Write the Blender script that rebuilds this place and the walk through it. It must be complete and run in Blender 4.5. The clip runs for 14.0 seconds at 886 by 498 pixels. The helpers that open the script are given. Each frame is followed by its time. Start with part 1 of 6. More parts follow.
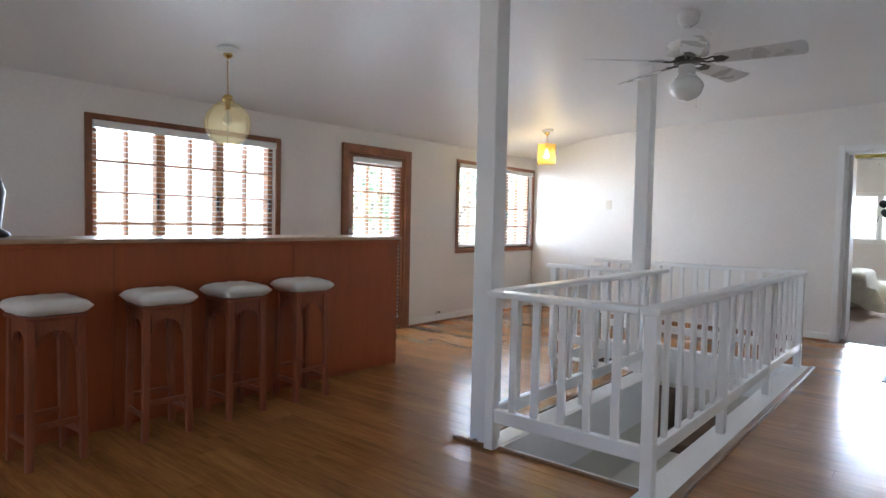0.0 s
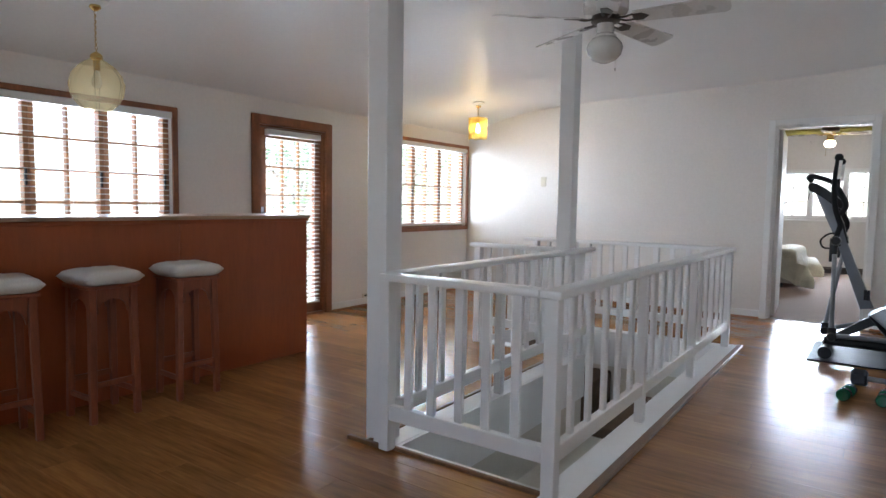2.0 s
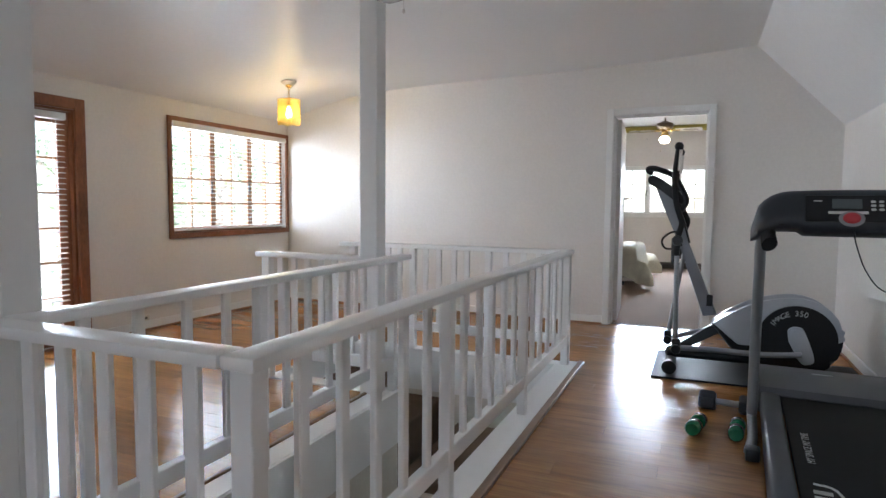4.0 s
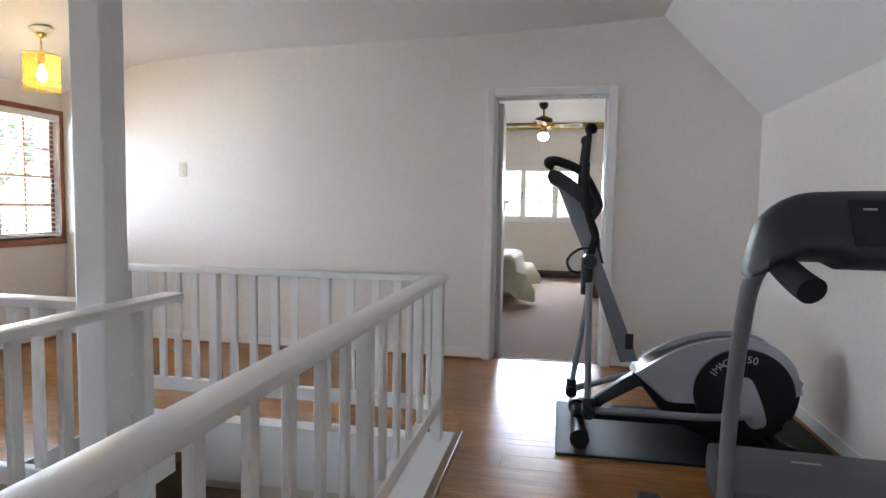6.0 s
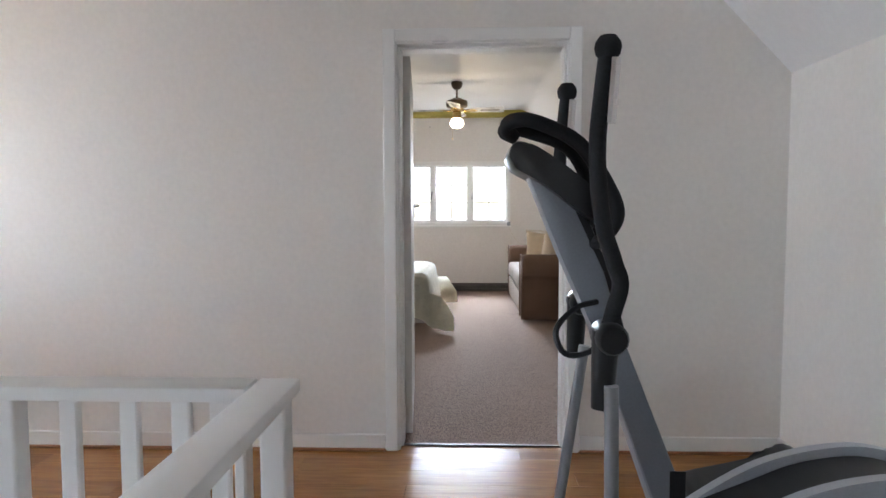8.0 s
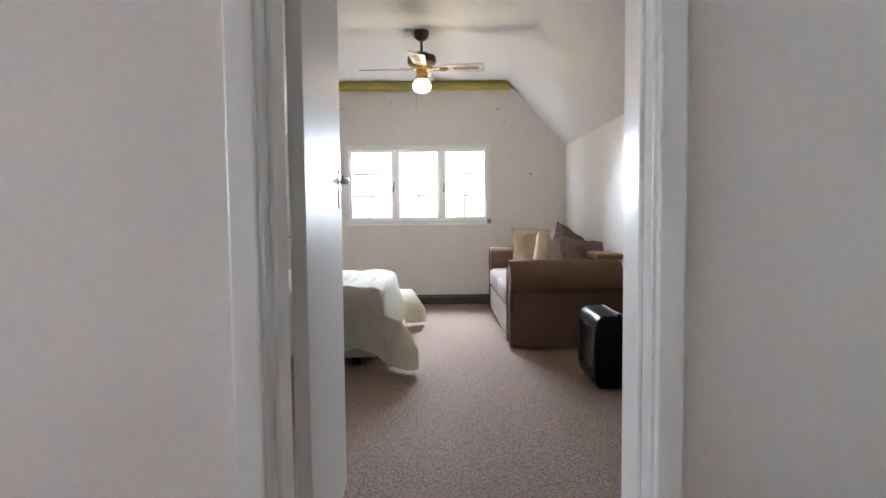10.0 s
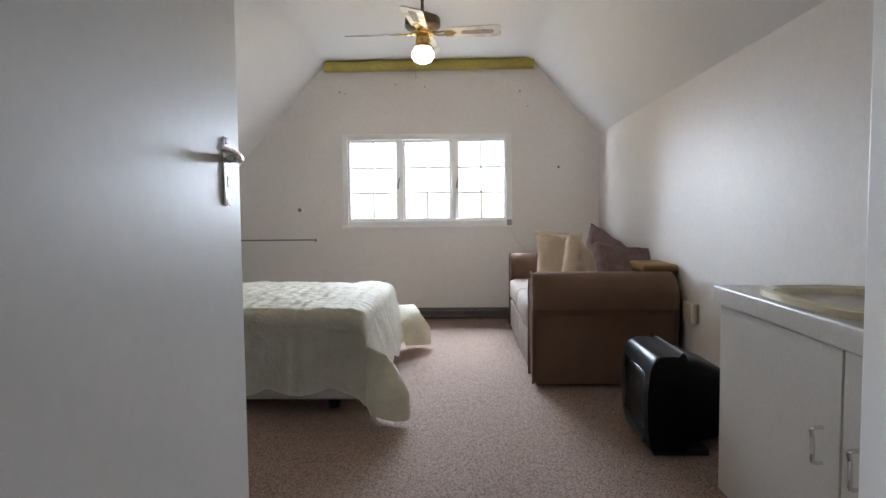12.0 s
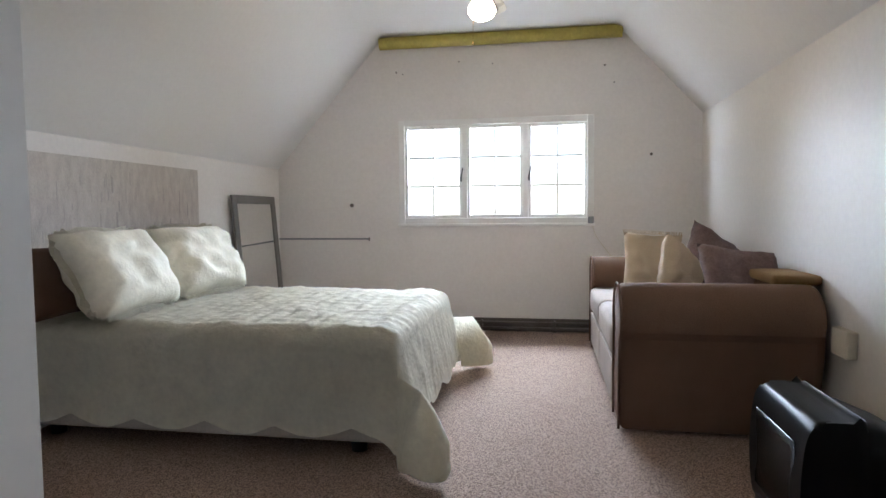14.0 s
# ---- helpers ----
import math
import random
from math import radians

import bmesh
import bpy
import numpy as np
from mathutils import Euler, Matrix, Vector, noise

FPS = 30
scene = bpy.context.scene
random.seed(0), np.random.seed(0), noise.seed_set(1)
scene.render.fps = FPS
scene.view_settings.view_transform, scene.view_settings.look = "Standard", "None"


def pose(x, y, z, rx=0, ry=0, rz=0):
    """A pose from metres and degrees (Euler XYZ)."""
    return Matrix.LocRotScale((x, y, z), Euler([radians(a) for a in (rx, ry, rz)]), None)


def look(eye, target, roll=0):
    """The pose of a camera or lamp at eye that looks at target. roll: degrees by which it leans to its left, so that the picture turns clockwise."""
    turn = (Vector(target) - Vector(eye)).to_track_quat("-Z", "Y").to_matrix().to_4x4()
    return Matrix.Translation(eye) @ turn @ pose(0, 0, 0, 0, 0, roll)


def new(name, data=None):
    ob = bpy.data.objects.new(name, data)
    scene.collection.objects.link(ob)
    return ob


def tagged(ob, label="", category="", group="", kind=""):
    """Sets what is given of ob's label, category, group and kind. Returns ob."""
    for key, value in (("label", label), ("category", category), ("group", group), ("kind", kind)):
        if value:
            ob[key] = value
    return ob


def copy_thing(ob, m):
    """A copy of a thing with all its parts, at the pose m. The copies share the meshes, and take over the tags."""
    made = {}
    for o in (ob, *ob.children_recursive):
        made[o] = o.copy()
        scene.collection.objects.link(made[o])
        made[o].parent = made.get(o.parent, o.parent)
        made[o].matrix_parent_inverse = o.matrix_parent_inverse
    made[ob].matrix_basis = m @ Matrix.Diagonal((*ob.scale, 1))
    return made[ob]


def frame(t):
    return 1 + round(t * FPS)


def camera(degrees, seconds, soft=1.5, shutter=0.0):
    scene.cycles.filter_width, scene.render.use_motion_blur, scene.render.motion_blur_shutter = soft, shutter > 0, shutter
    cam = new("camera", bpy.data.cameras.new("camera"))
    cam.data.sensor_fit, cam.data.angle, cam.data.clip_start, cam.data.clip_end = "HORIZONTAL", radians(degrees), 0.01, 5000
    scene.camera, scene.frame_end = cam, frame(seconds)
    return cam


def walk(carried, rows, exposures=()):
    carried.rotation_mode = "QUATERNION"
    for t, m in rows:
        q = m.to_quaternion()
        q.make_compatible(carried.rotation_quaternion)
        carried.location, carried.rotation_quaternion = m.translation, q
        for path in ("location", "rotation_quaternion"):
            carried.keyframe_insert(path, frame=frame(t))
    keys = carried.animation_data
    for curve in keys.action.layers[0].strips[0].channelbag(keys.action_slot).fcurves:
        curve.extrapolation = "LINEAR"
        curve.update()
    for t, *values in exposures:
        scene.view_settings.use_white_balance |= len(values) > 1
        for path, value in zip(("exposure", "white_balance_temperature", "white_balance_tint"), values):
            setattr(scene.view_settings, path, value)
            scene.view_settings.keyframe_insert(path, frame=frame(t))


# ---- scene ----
cam = camera(71.9, 14.0)
PATH = [
    (0, (-0.134, 0.177, 1.202), (-1.412, 1.712, 1.114), 1.2),
    (0.5, (-0.124, 0.256, 1.19), (-1.397, 1.795, 1.088), 1.1),
    (1, (-0.11, 0.348, 1.192), (-1.365, 1.9, 1.073), 1.1),
    (1.5, (-0.095, 0.464, 1.184), (-1.314, 2.043, 1.049), 1.0),
    (2, (-0.121, 0.647, 1.175), (-1.276, 2.273, 1.027), 0.9),
    (2.5, (-0.151, 0.868, 1.175), (-1.233, 2.543, 1.025), 0.8),
    (3, (-0.157, 1.149, 1.176), (-1.143, 2.883, 1.026), 0.7),
    (3.5, (-0.175, 1.445, 1.171), (-1.065, 3.229, 1.02), 0.5),
    (4, (-0.241, 1.778, 1.17), (-1.014, 3.617, 1.024), 0.5),
    (4.2, (-0.26, 1.885, 1.183), (-0.99, 3.742, 1.032), 0.4),
    (6.3, (-0.549, 3.405, 1.19), (-0.886, 5.371, 1.053), 0.4),
    (6.5, (-0.56, 3.542, 1.213), (-0.876, 5.512, 1.072), 0.0),
    (7, (-0.627, 3.984, 1.226), (-0.87, 5.964, 1.091), 0.1),
    (7.5, (-0.68, 4.409, 1.235), (-0.819, 6.4, 1.102), -0.0),
    (8, (-0.705, 4.887, 1.226), (-0.777, 6.881, 1.095), -0.2),
    (8.5, (-0.745, 5.325, 1.219), (-0.772, 7.321, 1.089), -0.1),
    (10.8, (-0.628, 7.073, 1.097), (-0.609, 9.069, 0.976), -0.5),
    (11, (-0.634, 7.146, 1.108), (-0.615, 9.142, 0.984), -0.4),
    (11.5, (-0.573, 7.385, 1.126), (-0.604, 9.381, 1.004), -0.5),
    (12, (-0.511, 7.643, 1.121), (-0.586, 9.637, 0.999), -0.6),
    (12.5, (-0.455, 7.873, 1.111), (-0.574, 9.866, 0.991), -0.6),
    (13, (-0.45, 8.085, 1.104), (-0.637, 10.072, 0.983), -0.6),
    (13.5, (-0.443, 8.293, 1.081), (-0.699, 10.273, 0.961), -0.5),
    (14, (-0.435, 8.462, 1.082), (-0.772, 10.429, 0.962), -0.5),
]
walk(cam, [(t, look(eye, target, roll)) for t, eye, target, roll in PATH], exposures=[(0, 2.21, 5800, 11), (2.5, 2.08, 5900, 12), (4, 2.10, 6000, 12), (7, 2.08, 6080, 13), (8.5, 2.29, 6080, 13), (11, 2.06, 6080, 14), (12, 1.95, 6000, 13), (14, 2.06, 5900, 12)])

# ---- world ----
world = bpy.data.worlds.new("sky")
scene.world = world
world.use_nodes = True
_wn = world.node_tree.nodes
_sky = _wn.new("ShaderNodeTexSky")
_sky.sky_type = "NISHITA"
_sky.sun_disc = False
_sky.sun_elevation = radians(52)
_sky.sun_rotation = radians(60)
world.node_tree.links.new(_sky.outputs[0], _wn["Background"].inputs[0])
_wn["Background"].inputs[1].default_value = 0.15

sun = new("sun", bpy.data.lights.new("sun", "SUN"))
sun.data.energy, sun.data.angle, sun.data.color = 4.5, radians(0.6), (1.0, 0.96, 0.9)
sun.matrix_world = look((6, -8, 14), (0, 0, 0))


def window_light(name, eye, target, sx, sy, watts, color):
    """Sky light standing in a window's opening."""
    li = new(name, bpy.data.lights.new(name, "AREA"))
    li.data.shape, li.data.size, li.data.size_y = "RECTANGLE", sx, sy
    li.data.energy, li.data.color = watts, color
    li.matrix_world = look(eye, target)
    return li


def lamp_light(name, at, watts, color, r=0.04):
    li = new(name, bpy.data.lights.new(name, "POINT"))
    li.data.energy, li.data.color, li.data.shadow_soft_size = watts, color, r
    li.location = at
    return li


DAY = (0.83, 0.93, 1.0)
# fill light from the south, added through an assumed window that is never seen
window_light("sky_south", (-1.9, -6.4, 1.9), (-1.9, 0, 1.6), 7.0, 4.6, 95, DAY)
window_light("sky_west", (-8.8, 10.3, 0.4), (0, 10.3, 0.4), 15.6, 6.4, 2350, DAY)
window_light("sky_north", (-0.80, 17.2, 3.4), (-0.80, 13.0, 1.2), 2.9, 4.4, 1080, DAY)
lamp_light("pendant_bulb", (-4.06, 6.87, 2.06), 0.4, (1.0, 0.72, 0.36))
lamp_light("bedroom_fan_bulb", (-0.765, 11.87, 2.205), 1.4, (1.0, 0.78, 0.48), 0.06)

# ---- materials ----
def mat(name, color, rough=0.6, metal=0.0, spots=None, scale=4.0, grain=60.0, amount=0.12, bump=0.15,
        stretch=(1, 1, 1), random_piece=0.0, spec=0.5, coat=0.0, rough_var=0.1, sharp=0.2):
    """A surface with a slow stain, a fine grain and a small relief, in metres."""
    m = bpy.data.materials.new(name)
    m.use_nodes = True
    n, l = m.node_tree.nodes, m.node_tree.links
    b = n["Principled BSDF"]
    tc, mp = n.new("ShaderNodeTexCoord"), n.new("ShaderNodeMapping")
    mp.inputs["Scale"].default_value = stretch
    l.new(tc.outputs["Object"], mp.inputs[0])
    big, fine = n.new("ShaderNodeTexNoise"), n.new("ShaderNodeTexNoise")
    big.inputs["Scale"].default_value, big.inputs["Detail"].default_value = scale, 4
    fine.inputs["Scale"].default_value, fine.inputs["Detail"].default_value = grain, 5
    l.new(mp.outputs[0], big.inputs["Vector"])
    l.new(mp.outputs[0], fine.inputs["Vector"])
    add = n.new("ShaderNodeMix")
    add.inputs[0].default_value = 0.45
    l.new(big.outputs["Fac"], add.inputs[2])
    l.new(fine.outputs["Fac"], add.inputs[3])
    ramp = n.new("ShaderNodeValToRGB")
    dark = spots or tuple(c * (1 - 2.2 * amount) for c in color)
    light = tuple(min(1, c * (1 + amount)) for c in color)
    ramp.color_ramp.elements[0].position, ramp.color_ramp.elements[1].position = 0.5 - sharp, 0.5 + sharp
    ramp.color_ramp.elements[0].color, ramp.color_ramp.elements[1].color = (*dark, 1), (*light, 1)
    l.new(add.outputs[0], ramp.inputs[0])
    col = ramp.outputs[0]
    if random_piece:
        oi, hs, mr = n.new("ShaderNodeObjectInfo"), n.new("ShaderNodeHueSaturation"), n.new("ShaderNodeMapRange")
        mr.inputs["To Min"].default_value, mr.inputs["To Max"].default_value = 1 - random_piece, 1 + random_piece
        l.new(oi.outputs["Random"], mr.inputs[0])
        l.new(mr.outputs[0], hs.inputs["Value"])
        l.new(col, hs.inputs["Color"])
        col = hs.outputs[0]
        shift = n.new("ShaderNodeVectorMath")
        shift.operation = "ADD"
        l.new(tc.outputs["Object"], shift.inputs[0])
        sc = n.new("ShaderNodeVectorMath")
        sc.operation = "SCALE"
        sc.inputs[0].default_value = (7.0, 5.0, 3.0)
        l.new(oi.outputs["Random"], sc.inputs["Scale"])
        l.new(sc.outputs[0], shift.inputs[1])
        l.new(shift.outputs[0], mp.inputs[0])
    l.new(col, b.inputs["Base Color"])
    rr = n.new("ShaderNodeMapRange")
    rr.inputs["To Min"].default_value, rr.inputs["To Max"].default_value = max(0.03, rough - rough_var), min(1, rough + rough_var)
    l.new(big.outputs["Fac"], rr.inputs[0])
    l.new(rr.outputs[0], b.inputs["Roughness"])
    b.inputs["Metallic"].default_value = metal
    b.inputs["Specular IOR Level"].default_value = spec
    b.inputs["Coat Weight"].default_value = coat
    b.inputs["Coat Roughness"].default_value = 0.15
    if bump:
        bp = n.new("ShaderNodeBump")
        bp.inputs["Strength"].default_value, bp.inputs["Distance"].default_value = bump, 0.004
        l.new(fine.outputs["Fac"], bp.inputs["Height"])
        l.new(bp.outputs[0], b.inputs["Normal"])
    return m


def glass(name, color=(1, 1, 1), body=0.0, gloss=1.0):
    """Thin clear or tinted glass: straight through, with a faint mirror gloss; body: the share that scatters light."""
    m = bpy.data.materials.new(name)
    m.use_nodes = True
    n, l = m.node_tree.nodes, m.node_tree.links
    n.remove(n["Principled BSDF"])
    clear, shine, milk = n.new("ShaderNodeBsdfTransparent"), n.new("ShaderNodeBsdfGlossy"), n.new("ShaderNodeBsdfTranslucent")
    clear.inputs[0].default_value = milk.inputs[0].default_value = (*color, 1)
    shine.inputs["Roughness"].default_value = 0.03
    a, b = n.new("ShaderNodeMixShader"), n.new("ShaderNodeMixShader")
    a.inputs[0].default_value = body
    l.new(clear.outputs[0], a.inputs[1])
    l.new(milk.outputs[0], a.inputs[2])
    b.inputs[0].default_value = 0.05 * gloss
    l.new(a.outputs[0], b.inputs[1])
    l.new(shine.outputs[0], b.inputs[2])
    l.new(b.outputs[0], n["Material Output"].inputs[0])
    return m


def glow(name, color, strength):
    m = bpy.data.materials.new(name)
    m.use_nodes = True
    b = m.node_tree.nodes["Principled BSDF"]
    b.inputs["Base Color"].default_value = (*color, 1)
    b.inputs["Emission Color"].default_value = (*color, 1)
    b.inputs["Emission Strength"].default_value = strength
    return m


M_WALL = mat("cream_wall_paint", (0.80, 0.765, 0.722), 0.55, scale=0.9, grain=40, amount=0.035, bump=0.035)
M_BEDWALL = mat("off_white_wall_paint", (0.80, 0.765, 0.735), 0.6, scale=0.8, grain=40, amount=0.04, bump=0.04)
M_CEIL = mat("ceiling_paint", (0.80, 0.79, 0.775), 0.5, scale=0.7, grain=40, amount=0.025, bump=0.02)
M_DOOR = mat("cream_satin_door_paint", (0.66, 0.63, 0.595), 0.5, scale=1.5, grain=30, amount=0.03, bump=0.03, spec=0.3)
M_WHITE = mat("white_gloss_paint", (0.84, 0.83, 0.81), 0.32, scale=2, grain=25, amount=0.015, bump=0.02)
M_TRIMWOOD = mat("brown_floor_trim", (0.22, 0.11, 0.045), 0.35, scale=4, grain=70, amount=0.2, stretch=(6, 1, 6))
M_PLANK = mat("laminate_oak", (0.375, 0.172, 0.053), 0.22, scale=5, grain=14, amount=0.18, bump=0.03,
              stretch=(0.55, 6.0, 6.0), random_piece=0.16, spec=0.5, rough_var=0.05)
M_GAP = mat("dark_joint", (0.05, 0.025, 0.012), 0.8, amount=0.1)
M_BAR = mat("mahogany_veneer", (0.31, 0.074, 0.020), 0.36, scale=2, grain=11, amount=0.09, bump=0.02, stretch=(4, 4, 0.7), spec=0.3)
M_STOOL = mat("stained_pine_stool", (0.25, 0.07, 0.03), 0.4, scale=4, grain=22, amount=0.14, bump=0.03, stretch=(6, 6, 0.8), spec=0.3)
M_FRAME = mat("varnished_window_wood", (0.27, 0.098, 0.038), 0.35, scale=3, grain=30, amount=0.22, bump=0.06, stretch=(3, 3, 1))
M_CASEMENT = mat("golden_casement_wood", (0.33, 0.14, 0.05), 0.35, scale=3, grain=30, amount=0.2, bump=0.06, stretch=(3, 3, 1))
M_SLAT = mat("white_blind_slat", (0.80, 0.79, 0.76), 0.4, scale=6, amount=0.03, bump=0.0)
M_VINYL = mat("white_vinyl_cushion", (0.74, 0.70, 0.64), 0.42, scale=6, grain=120, amount=0.05, bump=0.12)
M_CARPET = mat("brown_carpet", (0.44, 0.325, 0.265), 0.95, spots=(0.115, 0.076, 0.060), sharp=0.10, scale=150, grain=300, amount=0.2, bump=1.0, spec=0.1)
M_STAIR = mat("stair_carpet", (0.17, 0.115, 0.08), 0.95, scale=3, grain=150, amount=0.25, bump=0.8, spec=0.1)
M_GLASS = glass("window_glass")
M_BLACK = mat("black_plastic", (0.011, 0.011, 0.013), 0.36, scale=6, grain=200, amount=0.2, bump=0.03, spec=0.35)
M_FOAM = mat("black_foam_grip", (0.013, 0.013, 0.015), 0.75, scale=9, grain=220, amount=0.25, bump=0.3, spec=0.25)
M_SILVER = mat("silver_grey_paint", (0.46, 0.48, 0.52), 0.34, 0.25, scale=4, grain=160, amount=0.06, bump=0.05)
M_MAST = mat("blue_grey_paint", (0.20, 0.215, 0.245), 0.38, 0.2, scale=4, grain=160, amount=0.06, bump=0.04)
M_GREYMETAL = mat("grey_powder_coat", (0.26, 0.27, 0.285), 0.36, 0.3, scale=4, grain=160, amount=0.07, bump=0.06)
M_CHARCOAL = mat("charcoal_plastic", (0.034, 0.038, 0.048), 0.45, spec=0.35, scale=5, grain=240, amount=0.12, bump=0.1)
M_RUBBER = mat("black_rubber_mat", (0.012, 0.012, 0.014), 0.6, spec=0.3, scale=5, grain=150, amount=0.25, bump=0.4)
M_BELT = mat("treadmill_belt", (0.010, 0.010, 0.011), 0.75, spec=0.25, scale=3, grain=260, amount=0.3, bump=0.4)
M_PRINT = mat("pale_print", (0.5, 0.5, 0.5), 0.5, amount=0.05, bump=0)
M_CHROME = mat("chrome", (0.72, 0.72, 0.72), 0.12, 1.0, scale=5, amount=0.03, bump=0, rough_var=0.03)
M_BRASS = mat("polished_brass", (0.70, 0.50, 0.19), 0.2, 1.0, scale=6, amount=0.06, bump=0, rough_var=0.05)
M_GREEN = mat("green_vinyl", (0.01, 0.13, 0.055), 0.22, scale=8, amount=0.1, bump=0)
M_RED = mat("red_button", (0.42, 0.02, 0.03), 0.3, amount=0.05, bump=0)
M_SCREEN = mat("lcd_screen", (0.10, 0.115, 0.12), 0.15, amount=0.04, bump=0)
M_SOFA = mat("brown_sofa_fabric", (0.165, 0.098, 0.066), 0.9, scale=4, grain=210, amount=0.13, bump=0.5, spec=0.2)
M_SEAT = mat("taupe_seat_fabric", (0.36, 0.30, 0.26), 0.9, scale=4, grain=190, amount=0.1, bump=0.5, spec=0.2)
M_CREAMCUSH = mat("cream_cushion_fabric", (0.58, 0.47, 0.34), 0.9, scale=6, grain=160, amount=0.08, bump=0.5, spec=0.2)
M_DAMASK = mat("mauve_damask", (0.21, 0.14, 0.13), 0.7, spots=(0.12, 0.075, 0.07), scale=22, grain=90, amount=0.15, bump=0.4)
M_QUILT = mat("ivory_quilt", (0.84, 0.795, 0.675), 0.8, scale=9, grain=42, amount=0.06, bump=1.0, spec=0.3)
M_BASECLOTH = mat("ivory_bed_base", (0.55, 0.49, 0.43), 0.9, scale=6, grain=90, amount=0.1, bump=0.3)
M_YELLOW = mat("yellow_painted_beam", (0.44, 0.36, 0.075), 0.45, scale=5, grain=40, amount=0.12, bump=0.1)
M_GREYFRAME = mat("grey_mirror_frame", (0.17, 0.16, 0.15), 0.5, scale=5, grain=60, amount=0.12)
M_CREAMLAM = mat("cream_laminate", (0.50, 0.465, 0.405), 0.42, scale=2, grain=70, amount=0.06, bump=0.04)
M_BASIN = mat("ivory_basin", (0.72, 0.66, 0.47), 0.18, scale=4, amount=0.04, bump=0, coat=0.3)
M_PIPE = mat("dark_pipe_paint", (0.14, 0.12, 0.11), 0.5, amount=0.2)
M_PLASTIC = mat("ivory_plastic", (0.68, 0.63, 0.52), 0.4, amount=0.04, bump=0)
M_WELL = mat("stairwell_plaster", (0.70, 0.66, 0.58), 0.6, scale=1.2, grain=50, amount=0.05, bump=0.12)


# ---- helpers of the scene ----
def part(name, bm, material, parent=None, label="", smooth=False):
    """Links a bmesh as one mesh object under a thing or a part."""
    me = bpy.data.meshes.new(name)
    bmesh.ops.recalc_face_normals(bm, faces=bm.faces)
    if smooth:
        for f in bm.faces:
            f.smooth = True
    bm.to_mesh(me)
    bm.free()
    if smooth == "edges":
        me.set_sharp_from_angle(angle=radians(38))
    me.materials.append(material)
    ob = new(name, me)
    ob.parent = parent
    if label:
        tagged(ob, label)
    return ob


def thing(name, at, label, category, group="", rz=0.0):
    ob = new(name)
    ob.empty_display_size = 0.1
    ob.matrix_basis = pose(*at, 0, 0, rz)
    return tagged(ob, label, category, group)


def structure(ob, label, category):
    return tagged(ob, label, category, kind="structure")


def box(bm, a, b, bevel=0.0, seg=1, m=None):
    """A box from corner a to corner b."""
    r = bmesh.ops.create_cube(bm, size=1)["verts"]
    c = [(a[i] + b[i]) / 2 for i in range(3)]
    s = [abs(b[i] - a[i]) for i in range(3)]
    for v in r:
        v.co = Vector((v.co[i] * s[i] + c[i] for i in range(3)))
    if bevel:
        es = list({e for v in r for e in v.link_edges})
        out = bmesh.ops.bevel(bm, geom=es, offset=bevel, segments=seg, affect="EDGES", profile=0.5)
        r = list({v for f in out["faces"] for v in f.verts} | {v for v in r if v.is_valid})
    if m is not None:
        bmesh.ops.transform(bm, matrix=m, verts=r)
    return r


def boxed(a, b, bevel=0.0, seg=1, m=None):
    bm = bmesh.new()
    box(bm, a, b, bevel, seg, m)
    return bm


def prism(bm, poly, a, b, axis="y", bevel=0.0, seg=2):
    """A polygon drawn in the plane across axis, drawn out from a to b."""
    put = {"y": lambda u, w, d: (u, d, w), "x": lambda u, w, d: (d, u, w), "z": lambda u, w, d: (u, w, d)}[axis]
    lo = [bm.verts.new(put(u, w, a)) for u, w in poly]
    hi = [bm.verts.new(put(u, w, b)) for u, w in poly]
    n = len(poly)
    fs = [bm.faces.new(lo), bm.faces.new(hi)]
    for i in range(n):
        fs.append(bm.faces.new((lo[i], lo[(i + 1) % n], hi[(i + 1) % n], hi[i])))
    if bevel:
        es = list({e for f in fs[:2] for e in f.edges})
        bmesh.ops.bevel(bm, geom=es, offset=bevel, segments=seg, affect="EDGES", profile=0.5)
    return bm


def smooth_path(pts, n=6):
    """A Catmull-Rom line through pts."""
    p = [Vector(q) for q in pts]
    p = [p[0] * 2 - p[1]] + p + [p[-1] * 2 - p[-2]]
    out = []
    for i in range(1, len(p) - 2):
        for k in range(n):
            t = k / n
            out.append(0.5 * ((2 * p[i]) + (p[i + 1] - p[i - 1]) * t + (2 * p[i - 1] - 5 * p[i] + 4 * p[i + 1] - p[i + 2]) * t * t
                              + (3 * p[i] - p[i - 1] - 3 * p[i + 1] + p[i + 2]) * t ** 3))
    out.append(p[-2])
    return out


def tube(bm, pts, r, seg=10, flat=1.0):
    """A round bar along pts; r is one radius or one for each point."""
    pts = [Vector(p) for p in pts]
    rs = r if isinstance(r, (list, tuple)) else [r] * len(pts)
    rings, side = [], None
    for i, p in enumerate(pts):
        d = (pts[min(i + 1, len(pts) - 1)] - pts[max(i - 1, 0)]).normalized()
        if side is None:
            side = d.orthogonal().normalized() if abs(d.y) > 0.9 else d.cross(Vector((0, 1, 0))).normalized()
        side = (side - d * side.dot(d)).normalized()
        up = d.cross(side)
        rings.append([bm.verts.new(p + (side * math.cos(2 * math.pi * k / seg) + up * math.sin(2 * math.pi * k / seg) * flat) * rs[i])
                      for k in range(seg)])
    for a, b in zip(rings, rings[1:]):
        for k in range(seg):
            bm.faces.new((a[k], a[(k + 1) % seg], b[(k + 1) % seg], b[k]))
    bm.faces.new(rings[0])
    bm.faces.new(rings[-1])
    return bm


